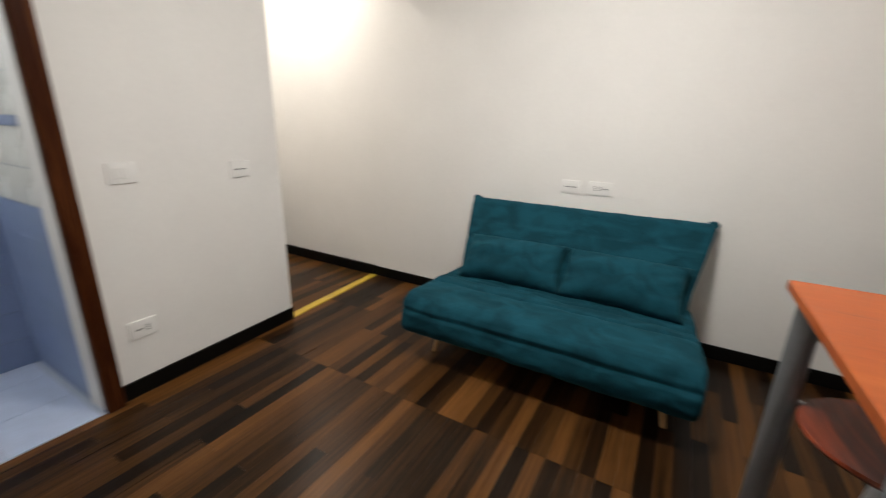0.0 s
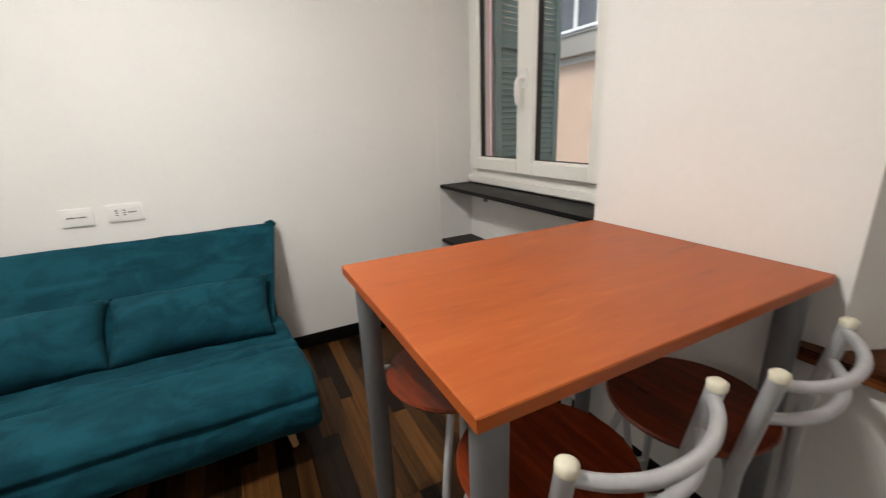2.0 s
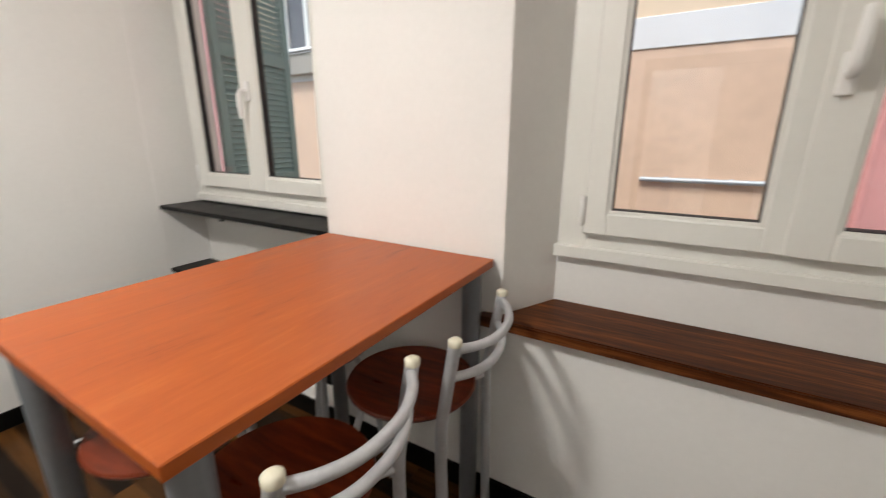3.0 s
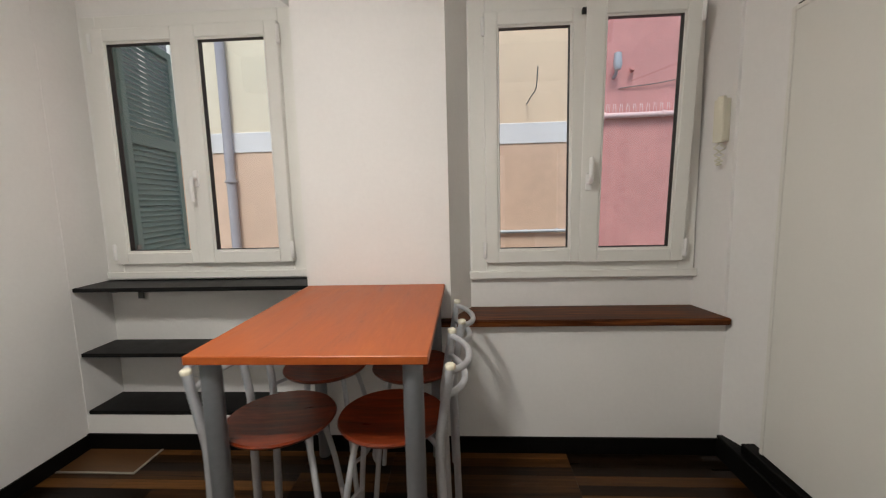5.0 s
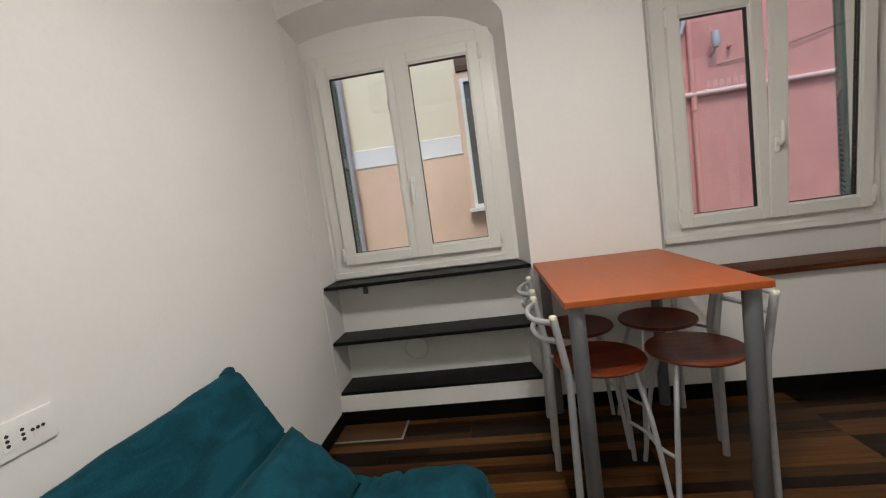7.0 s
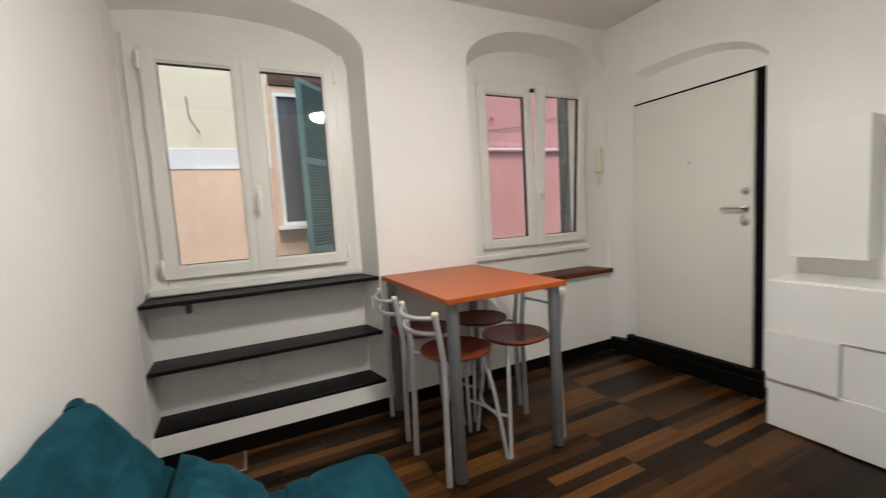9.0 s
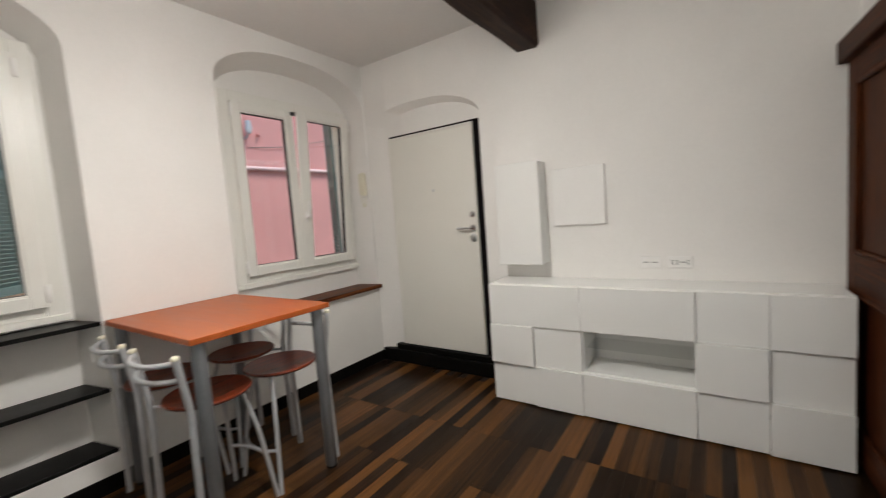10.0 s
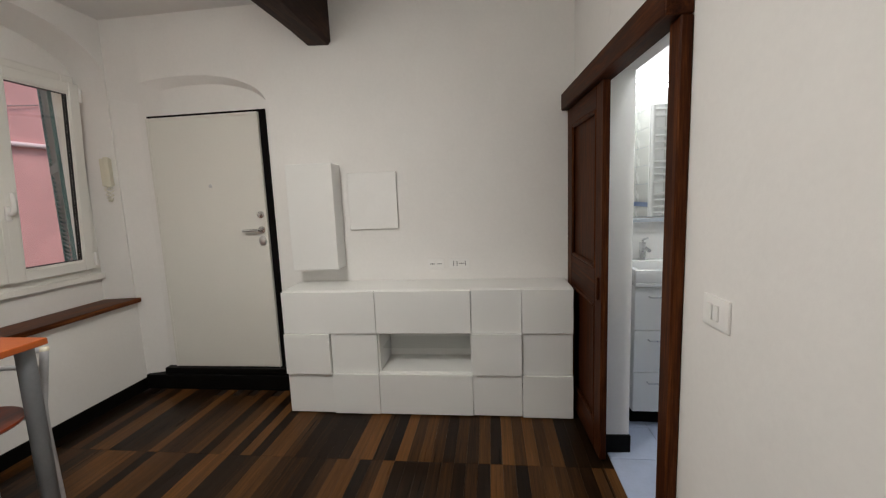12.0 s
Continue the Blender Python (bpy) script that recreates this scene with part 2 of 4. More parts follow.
CONCRETE = mat("weathered_cement", (0.38, 0.35, 0.31), 0.9, vary=0.2, scale=3, bump=0.3, dist=0.01)
GREEN = mat("green_shutter_paint", (0.11, 0.21, 0.21), 0.5, vary=0.15, scale=9, bump=0.1)
PIPE = mat("grey_pipe", (0.5, 0.53, 0.58), 0.45, 0.2, vary=0.1)
PIPE_P = mat("pink_painted_pipe", (0.70, 0.30, 0.28), 0.5, vary=0.08)
PIPE_R = mat("pale_pink_pipe", (0.78, 0.56, 0.56), 0.4, vary=0.08)
PIPE_W = mat("white_pipe", (0.72, 0.72, 0.74), 0.4, vary=0.06)
FARGLASS = mat("far_window_glass", (0.10, 0.10, 0.11), 0.08, vary=0.1, bump=0)
ASPHALT = mat("alley_paving", (0.12, 0.115, 0.11), 0.9, vary=0.2, bump=0.3)
EAVE = mat("red_brown_timber", (0.085, 0.040, 0.028), 0.7, vary=0.25, scale=5, bump=0.3, dist=0.004)
PIPE_L = mat("lilac_grey_pipe", (0.40, 0.38, 0.42), 0.5, vary=0.12)
WIRE = mat("dark_wire", (0.13, 0.13, 0.13), 0.6)


# ---- mesh helpers ----
def mesh_of(name, bm, material, smooth=None, keep=False):
    me = bpy.data.meshes.new(name)
    turned = any(f.smooth for f in bm.faces)
    if not keep:
        bmesh.ops.recalc_face_normals(bm, faces=bm.faces[:])
    bm.to_mesh(me)
    bm.free()
    me.materials.append(material)
    if smooth is not None:
        me.polygons.foreach_set("use_smooth", [True] * len(me.polygons))
        me.set_sharp_from_angle(angle=radians(smooth if keep or smooth >= 80 else 62 if turned else 22))
    return me


def part(name, bm, material, parent, label="", smooth=35):
    ob = new(name, mesh_of(name, bm, material, smooth))
    ob.parent = parent
    return tagged(ob, label)


def solo(name, bm, material, label="", category="", group="", kind="", smooth=35, keep=False):
    return tagged(new(name, mesh_of(name, bm, material, smooth, keep)), label, category, group, kind)


def thing(name, m, label, category, group=""):
    ob = new(name)
    ob.empty_display_size = 0.1
    ob.matrix_basis = m
    return tagged(ob, label, category, group)


def box(x0, x1, y0, y1, z0, z1, bevel=0.0, bm=None, seg=1, m=None):
    bm = bm or bmesh.new()
    vs = bmesh.ops.create_cube(bm, size=1)["verts"]
    for v in vs:
        v.co = Vector((x0 + (v.co.x + .5) * (x1 - x0), y0 + (v.co.y + .5) * (y1 - y0), z0 + (v.co.z + .5) * (z1 - z0)))
        if m is not None:
            v.co = m @ v.co
    if bevel:
        es = list({e for v in vs for e in v.link_edges})
        bmesh.ops.bevel(bm, geom=es, offset=bevel, segments=seg, affect='EDGES', profile=0.6)
    return bm


def lathe(profile, seg=24, bm=None, m=None, cap=True):
    """A turned body from (radius, height) pairs."""
    bm = bm or bmesh.new()
    rings = []
    for r, z in profile:
        ring = []
        for i in range(seg):
            a = 2 * math.pi * i / seg
            co = Vector((r * math.cos(a), r * math.sin(a), z))
            ring.append(bm.verts.new(m @ co if m is not None else co))
        rings.append(ring)
    for a, b in zip(rings, rings[1:]):
        for i in range(seg):
            bm.faces.new((a[i], a[(i + 1) % seg], b[(i + 1) % seg], b[i])).smooth = True
    if cap:
        bm.faces.new(rings[0][::-1])
        bm.faces.new(rings[-1])
    return bm


def tube(points, r, seg=10, bm=None, flat=1.0, cyclic=False):
    """A bent tube through the points."""
    bm = bm or bmesh.new()
    pts = [Vector(p) for p in points]
    rings = []
    up = None
    for i, p in enumerate(pts):
        d = (pts[min(i + 1, len(pts) - 1)] - pts[max(i - 1, 0)]).normalized()
        if up is None:
            up = Vector((0, 0, 1)) if abs(d.z) < 0.9 else Vector((0, 1, 0))
        s = d.cross(up).normalized()
        up = s.cross(d).normalized()
        rr = r[i] if isinstance(r, (list, tuple)) else r
        rings.append([bm.verts.new(p + s * rr * math.cos(2 * math.pi * k / seg) + up * rr * flat * math.sin(2 * math.pi * k / seg)) for k in range(seg)])
    for a, b in zip(rings, rings[1:]):
        for k in range(seg):
            bm.faces.new((a[k], a[(k + 1) % seg], b[(k + 1) % seg], b[k])).smooth = True
    bm.faces.new(rings[0][::-1])
    bm.faces.new(rings[-1])
    return bm


def curve_points(points, n=6):
    """Catmull-Rom through the points."""
    p = [Vector(q) for q in points]
    p = [p[0] * 2 - p[1]] + p + [p[-1] * 2 - p[-2]]
    out = []
    for i in range(1, len(p) - 2):
        for k in range(n):
            t = k / n
            out.append(0.5 * ((2 * p[i]) + (p[i + 1] - p[i - 1]) * t + (2 * p[i - 1] - 5 * p[i] + 4 * p[i + 1] - p[i + 2]) * t * t
                              + (3 * p[i] - p[i - 1] - 3 * p[i + 1] + p[i + 2]) * t ** 3))
    out.append(p[-2])
    return out


def prism(outline, y0, y1, bm=None, m=None):
    """An outline in x and z drawn out from y0 to y1."""
    bm = bm or bmesh.new()
    a = [bm.verts.new((m @ Vector((x, y0, z))) if m is not None else (x, y0, z)) for x, z in outline]
    b = [bm.verts.new((m @ Vector((x, y1, z))) if m is not None else (x, y1, z)) for x, z in outline]
    n = len(outline)
    for i in range(n):
        bm.faces.new((a[i], a[(i + 1) % n], b[(i + 1) % n], b[i]))
    bm.faces.new(a)
    bm.faces.new(b[::-1])
    return bm


# ---- the shell of the room ----
W, H = 3.42, 2.75
T = 0.30


def arch_z(u, spring, rise, lead=0.0):
    u = (u + lead) / (1 + lead)
    return spring + rise * max(0.0, 1 - abs(2 * u - 1) ** 2.3) ** 0.55


def niche_wall(name, place, length, niches, thick, label):
    """A wall with arched niches. place turns (along, into the wall, z) into the room. Each niche: front u0, u1, foot z, spring, rise,
    back u0, u1, depth, the opening through its back (u0, u1, z0, z1) or None, and how far its arch runs on before u0."""
    bm = bmesh.new()

    eye = [Vector((0, -1, 1))]

    def quad(*co):
        """A face turned towards the point in eye."""
        c = [Vector(q) for q in co]
        mid = sum(c, Vector()) / 4
        if (c[1] - c[0]).cross(c[2] - c[0]).dot(eye[0] - mid) < 0:
            c.reverse()
        bm.faces.new([bm.verts.new(place @ q) for q in c])

    def sheet(u0, u1, z0, z1, v):
        if u1 - u0 > 1e-5 and z1 - z0 > 1e-5:
            quad((u0, v, z0), (u1, v, z0), (u1, v, z1), (u0, v, z1))

    at = 0.0
    for (u0, u1, foot, spring, rise, b0, b1, depth, hole, lead) in niches:
        eye[0] = Vector(((u0 + u1) / 2, -0.5, foot * 0.5 + spring * 0.5))
        sheet(at, u0, 0, H, 0)
        sheet(u0, u1, 0, foot, 0)
        n = 28
        ts = [0.5 - 0.5 * math.cos(math.pi * i / n) for i in range(n + 1)]
        f = [(u0 + (u1 - u0) * t, arch_z(t, spring, rise, lead)) for t in ts]
        b = [(b0 + (b1 - b0) * t, arch_z(t, spring - 0.02, rise * 0.86, lead)) for t in ts]
        for i in range(n):
            quad((f[i][0], 0, f[i][1]), (f[i + 1][0], 0, f[i + 1][1]), (f[i + 1][0], 0, H), (f[i][0], 0, H))
            quad((f[i][0], 0, f[i][1]), (f[i + 1][0], 0, f[i + 1][1]), (b[i + 1][0], depth, b[i + 1][1]), (b[i][0], depth, b[i][1]))
            top = hole[3] if hole else foot
            if hole and not (b[i + 1][0] <= hole[0] or b[i][0] >= hole[1]):
                quad((b[i][0], depth, top), (b[i + 1][0], depth, top), (b[i + 1][0], depth, b[i + 1][1]), (b[i][0], depth, b[i][1]))
                quad((b[i][0], depth, foot), (b[i + 1][0], depth, foot), (b[i + 1][0], depth, hole[2]), (b[i][0], depth, hole[2]))
            else:
                quad((b[i][0], depth, foot), (b[i + 1][0], depth, foot), (b[i + 1][0], depth, b[i + 1][1]), (b[i][0], depth, b[i][1]))
        quad((u0, 0, foot), (b0, depth, foot), (b0, depth, b[0][1]), (u0, 0, f[0][1]))
        quad((u1, 0, foot), (b1, depth, foot), (b1, depth, b[-1][1]), (u1, 0, f[-1][1]))
        quad((u0, 0, foot), (u1, 0, foot), (b1, depth, foot), (b0, depth, foot))
        if hole:
            h0, h1, z0, z1 = hole
            eye[0] = Vector(((h0 + h1) / 2, depth, (z0 + z1) / 2))
            quad((h0, depth, z0), (h1, depth, z0), (h1, thick, z0), (h0, thick, z0))
            quad((h0, depth, z1), (h1, depth, z1), (h1, thick, z1), (h0, thick, z1))
            quad((h0, depth, z0), (h0, depth, z1), (h0, thick, z1), (h0, thick, z0))
            quad((h1, depth, z0), (h1, depth, z1), (h1, thick, z1), (h1, thick, z0))
        at = u1
    eye[0] = Vector((length / 2, -1, 1))
    sheet(at, length, 0, H, 0)
    eye[0] = Vector((length / 2, 9, 1))
    # outer face round the openings
    at = 0.0
    for nn in niches:
        hole = nn[8]
        if hole:
            h0, h1, z0, z1 = hole
            sheet(at, h0, 0, H, thick)
            sheet(h0, h1, 0, z0, thick)
            sheet(h0, h1, z1, H, thick)
            at = h1
    sheet(at, length, 0, H, thick)
    for z in (0, H):
        eye[0] = Vector((length / 2, 0, 99 * (z - 1)))
        quad((0, 0, z), (length, 0, z), (length, thick, z), (0, thick, z))
    eye[0] = Vector((-9, 0, 1))
    quad((0, 0, 0), (0, thick, 0), (0, thick, H), (0, 0, H))
    eye[0] = Vector((length + 9, 0, 1))
    quad((length, 0, 0), (length, thick, 0), (length, thick, H), (length, 0, H))
    bmesh.ops.remove_doubles(bm, verts=bm.verts[:], dist=0.0008)
    return solo(name, bm, PLASTER, label, "wall", kind="structure", smooth=40, keep=True)


WIN1 = (0.035, 1.238, 0.935, 2.384)
WIN2 = (2.167, 3.362, 0.912, 2.361)
niche_wall("wall_north", Matrix.Identity(4), W, [
    (0.003, 1.312, 0.195, 2.33, 0.27, 0.004, 1.262, 0.25, (WIN1[0] + .03, WIN1[1] - .03, WIN1[2] + .03, WIN1[3] - .03), 0.22),
    (2.055, 3.405, 0.70, 2.37, 0.262, 2.16, 3.372, 0.225, (WIN2[0] + .03, WIN2[1] - .03, WIN2[2] + .03, WIN2[3] - .03), 0.0),
], 0.36, "off-white plastered wall with two arched window niches")
east = Matrix(((0, 1, 0, W), (-1, 0, 0, 0), (0, 0, 1, 0), (0, 0, 0, 1)))
niche_wall("wall_east", east, 5.0, [
    (0.006, 1.205, 0.0, 2.11, 0.22, 0.17, 1.19, 0.06, None, 0.06),
], 0.30, "off-white plastered wall with an arched door recess")
solo("wall_west", box(-T, 0, -5.2, 0.36, 0, H), PLASTER, "off-white plastered wall behind the sofa", "wall", kind="structure")
solo("wall_corridor_end", box(0.0, 1.0, -5.2, -5.05, 0, H), PLASTER, "off-white plastered corridor end wall", "wall", kind="structure")
solo("floor", box(-T, W + T, -5.2, 0.36, -0.16, -0.011), SUBFLOOR, "dark striped wood laminate floor", "floor", kind="structure")
solo("ceiling", box(-T, W + T, -5.2, 0.36, H, H + 0.2), CEILING, "white painted plaster ceiling", "ceiling", kind="structure")

# south wall, set a little askew
SOUTH = pose(0.99, -3.398, 0, 0, 0, 2.6)


def south_box(x0, x1, y0, y1, z0, z1, bevel=0.0, bm=None):
    return box(x0, x1, y0, y1, z0, z1, bevel, bm, m=SOUTH)


bm = south_box(0, 1.10, -0.13, 0, 0, H, 0.006)
solo("wall_south", bm, PLASTER, "off-white plastered wall with light switches", "wall", kind="structure")
bm = south_box(1.1002, 1.7898, -0.13, 0, 1.98, H)
solo("wall_south_lintel", bm, PLASTER, "white plastered lintel above the bathroom opening", "wall", kind="structure")
bm = south_box(1.79, 2.46, -0.13, 0, 0, H, 0.006)
solo("wall_south_end", bm, PLASTER, "white plastered wall behind the sliding door", "wall", kind="structure")
# unseen block, added to keep the corridor lamp out of the window reflections
solo("corridor_light_block", box(0, 0.99, -3.53, -3.40, 2.36, H), PLASTER, "unseen plaster block added over the corridor to screen its lamp", "wall", kind="structure")
solo("wall_corridor_east", box(0.99, 1.1, -5.05, -3.53, 0, H), PLASTER, "off-white plastered corridor wall", "wall", kind="structure")


def skirting(name, pts, h=0.085, d=0.012):
    bm = bmesh.new()
    for (a, b) in pts:
        a, b = Vector((*a, 0)), Vector((*b, 0))
        dirn = (b - a).normalized()
        m = Matrix.Translation(a) @ Matrix(((dirn.x, -dirn.y, 0, 0), (dirn.y, dirn.x, 0, 0), (0, 0, 1, 0), (0, 0, 0, 1)))
        box(0, (b - a).length, 0.0005, d, 0, h, 0.003, bm, m=m)
    return solo(name, bm, SKIRT, "black painted skirting board along the wall", "baseboard", kind="structure")


skirting("baseboard_north", [((W - 0.002, 0), (0.0, 0))])
skirting("baseboard_west", [((0, -0.014), (0, -3.47))])
skirting("baseboard_corridor", [((0, -3.472), (0, -5.05))], 0.09, 0.026)
skirting("baseboard_east", [((W, -3.25), (W, -1.21))])
s0, s1 = SOUTH @ Vector((0, 0, 0)), SOUTH @ Vector((1.045, 0, 0))
skirting("baseboard_south", [((s0.x, s0.y), (s1.x, s1.y))])
skirting("baseboard_corner", [((0.99, -3.53), (0.99, -3.398))])
j0, j1 = SOUTH @ Vector((1.79, -0.002, 0)), SOUTH @ Vector((1.79, -0.13, 0))
skirting("baseboard_jamb", [((j1.x, j1.y), (j0.x, j0.y))], 0.10)
bm = box(W - 0.022, W + 0.058, -1.20, -0.0125, 0, 0.115, 0.004)
box(W - 0.004, W + 0.058, -1.19, -0.165, 0.1152, 0.165, 0.004, bm)
solo("door_threshold", bm, SKIRT, "black stepped threshold under the entrance door", "threshold", kind="structure")

# lamp dome under the beam, corridor lamp, unseen fill lamp added in the bathroom
def dome_lamp(name, x, y, z, r, material, label):
    t = thing(name, pose(x, y, z), label, "ceiling lamp")
    part("base_plate", lathe([(r * 0.92, 0), (r * 0.92, -0.018), (r * 0.8, -0.02)], 32), WHITEPLASTIC, t)
    part("shade", lathe([(r, -0.016), (r * 1.0, -0.03), (r * 0.9, -0.055), (r * 0.6, -0.078), (r * 0.25, -0.086), (0.004, -0.087)], 32), material, t, "glowing opal dome")
    return t


dome_lamp("ceiling_lamp", 1.44, -1.60, 2.447, 0.15, DOME, "round opal dome lamp glowing under the beam")
dome_lamp("corridor_lamp", 0.42, -4.15, H, 0.12, DOME_C, "round opal dome lamp glowing in the corridor")
dome_lamp("bathroom_fill_lamp", 2.50, -3.78, H, 0.12, DOME_B, "unseen fill lamp with an opal dome added in the bathroom")

# wooden beam
bm = bmesh.new()
rings = []
for i in range(25):
    x = W * i / 24
    ring = []
    for k, (y, z) in enumerate(((-1.53, H - .001), (-1.53, 2.478), (-1.542, 2.450), (-1.682, 2.448), (-1.70, 2.473), (-1.70, H - .001))):
        n = noise.noise(Vector((x * 2.1, k * 3.3, 0.7)))
        ring.append(bm.verts.new((x, y + 0.010 * n, z + (0.008 * noise.noise(Vector((x * 2.3, k * 1.7, 5.0))) if z < 2.7 else 0))))
    rings.append(ring)
for a, b in zip(rings, rings[1:]):
    for k in range(6):
        bm.faces.new((a[k], a[(k + 1) % 6], b[(k + 1) % 6], b[k]))
bm.faces.new(rings[0][::-1])
bm.faces.new(rings[-1])
solo("ceiling_beam", bm, BEAM, "rough dark brown wooden beam under the ceiling", "beam", kind="structure")


# ---- windows ----
def handle(parent, x, y, z, up):
    bm = box(x - .016, x + .016, y - .014, y, z - .045, z + .045, .007, seg=2)
    tube([(x, y - .012, z), (x, y - .042, z), (x, y - .052, z + .02 * up), (x, y - .052, z + .075 * up), (x, y - .048, z + .125 * up)], [0.011, 0.011, 0.013, 0.013, 0.010], 10, bm)
    return part("handle", bm, WHITEPLASTIC, parent, "white plastic handle")


def sash(parent, m, w, h, left, up=-1):
    """A glazed casement; the leaf hinged on the far side laps over the other with a wide meeting stile."""
    f = 0.068
    lap = 0.0 if left else 0.027
    bm = bmesh.new()
    for x0, x1, z0, z1 in ((0, f, 0, h), (w - f, w, 0, h), (f, w - f, 0, f), (f, w - f, h - f, h)):
        box(x0, x1, -0.028, 0.03, z0, z1, 0.004, bm)
    if lap:
        box(-lap, 0.006, -0.0278, -0.0205, 0.003, h - 0.003, 0.003, bm)
    # glazing bead set back behind the face of the leaf
    for x0, x1, z0, z1 in ((f - 0.002, f + 0.010, f, h - f), (w - f - 0.010, w - f + 0.002, f, h - f), (f + 0.010, w - f - 0.010, f - 0.002, f + 0.010), (f + 0.010, w - f - 0.010, h - f - 0.010, h - f + 0.002)):
        box(x0, x1, -0.020, -0.0125, z0, z1, 0.002, bm)
    s = part("sash", bm, UPVC, parent)
    s.matrix_basis = m
    bm = bmesh.new()
    g = 0.012
    for x0, x1, z0, z1 in ((f, f + g, f, h - f), (w - f - g, w - f, f, h - f), (f + g, w - f - g, f, f + g), (f + g, w - f - g, h - f - g, h - f)):
        box(x0, x1, -0.0122, 0.02, z0, z1, 0, bm)
    part("gasket", bm, GASKET, s, "black rubber gasket")
    p = part("pane", box(f + g, w - f - g, 0.0, 0.004, f + g, h - f - g), PANE, s, "clear glass pane")
    p.visible_shadow = False
    hx = -0.004 if left else w + 0.004
    for z0 in (0.03, h - 0.115):
        part("hinge", lathe([(0.006, z0 - 0.004), (0.010, z0), (0.010, z0 + 0.085), (0.006, z0 + 0.089)], 10, m=Matrix.Translation((hx, -0.03, 0))), WHITEPLASTIC, s)
    if lap:
        handle(s, 0.008, -0.028, h * (0.33 if up > 0 else 0.37), up)
    return s


def window(name, win, y, ajar, label):
    x0, x1, z0, z1 = win
    root = tagged(new(name), label, "window", kind="structure")
    root.matrix_basis = pose(0, y, 0)
    b = 0.086
    bm = bmesh.new()
    for a0, a1, c0, c1 in ((x0, x0 + b, z0, z1), (x1 - b, x1, z0, z1), (x0 + b, x1 - b, z0, z0 + b), (x0 + b, x1 - b, z1 - b, z1)):
        box(a0, a1, -0.022, 0.05, c0, c1, 0.004, bm)
    box(x0 - .012, x1 + .012, -0.038, -0.0215, z0 - .012, z0 + 0.030, 0.004, bm)
    part("window_frame", bm, UPVC, root)
    mid = (x0 + x1) / 2
    w = mid - (x0 + b) + 0.008
    h = z1 - z0 - 2 * b + 0.016
    sash(root, pose(x0 + b - 0.008, -0.026, z0 + b - 0.008), w - 0.002, h, True)
    sash(root, pose(mid + 0.001, -0.034, z0 + b - 0.008, ajar), w - 0.002, h, False, 1 if ajar else -1)
    if ajar:
        # black block set into the dark gap at the top of the tilted leaf
        part("tilt_gap_block", box(mid - 0.030, mid + 0.022, -0.085, -0.058, z1 - b - 0.032, z1 - b - 0.006, 0.003), GASKET, root, "black block in the gap above the tilted leaf")
    return root


window("window_1", WIN1, 0.25, 0, "white two-leaf plastic window, closed")
window("window_2", WIN2, 0.225, 3.6, "white two-leaf plastic window with one leaf tilted open")


def louvre_shutter(name, m, w, h, label):
    t = thing(name, m, label, "shutter", "green shutters")
    f = 0.055
    mid = h * 0.52
    for x0, x1, z0, z1, nm in ((0, f, 0, h, "stile"), (w - f, w, 0, h, "stile"), (f, w - f, 0, f * 1.3, "rail"), (f, w - f, mid, mid + f * 1.3, "rail"), (f, w - f, h - f, h, "rail")):
        part(nm, box(x0, x1, -0.02, 0.02, z0, z1, 0.003), GREEN, t)
    slat = mesh_of("slat", box(f, w - f, -0.021, 0.021, -0.004, 0.004), GREEN)
    for z0, z1 in ((f * 1.3, mid), (mid + f * 1.3, h - f)):
        n = int((z1 - z0) / 0.034)
        for i in range(n):
            o = new("slat", slat)
            o.parent = t
            o.matrix_basis = pose(0, 0, z0 + (i + 0.5) * (z1 - z0) / n, 54)
    for z0 in (0.12, h - 0.18):
        part("hinge", box(-0.03, 0.012, -0.03, -0.0205, z0, z0 + 0.03, 0), WIRE, t)
    return t


louvre_shutter("window_shutter", pose(0.075, 0.383, 0.96, 0, 0, 101), 0.65, 1.50, "green louvred shutter folded open outside the window")
louvre_shutter("window_shutter", pose(3.345, 0.379, 0.93, 0, 0, 55), 0.57, 1.50, "green louvred shutter standing open outside the window")

# ---- shelves and sill ----
def shelf(z, label, bracket):
    t = thing("wall_shelf", pose(0, 0, z), label, "shelf", "black shelves in the niche")
    bm = bmesh.new()
    out = [(0.010, 0.004), (1.310, 0.004), (1.262, 0.236), (0.008, 0.236)]
    lo = [bm.verts.new((x, y, -0.022)) for x, y in out]
    hi = [bm.verts.new((x, y, 0.0)) for x, y in out]
    bm.faces.new(lo[::-1])
    bm.faces.new(hi)
    for i in range(4):
        bm.faces.new((lo[i], lo[(i + 1) % 4], hi[(i + 1) % 4], hi[i]))
    bmesh.ops.bevel(bm, geom=bm.edges[:], offset=0.003, segments=1, affect='EDGES')
    part("board", bm, SHELF, t)
    if bracket:
        b = box(0.19, 0.222, 0.04, 0.235, -0.034, -0.0225, 0.002)
        box(0.19, 0.222, 0.222, 0.235, -0.11, -0.0345, 0.002, b)
        part("bracket", b, WIRE, t, "small dark steel bracket")


shelf(0.915, "black board shelf under the window", True)
shelf(0.550, "black board shelf in the window niche", False)
shelf(0.2175, "black board shelf on the niche foot", False)

bm = bmesh.new()
out = [(1.988, -0.045), (3.418, -0.045), (3.405, 0.0), (3.366, 0.222), (2.162, 0.222), (2.058, -0.001), (1.988, -0.001)]
lo = [bm.verts.new((x, y, 0.7005)) for x, y in out]
hi = [bm.verts.new((x, y, 0.735)) for x, y in out]
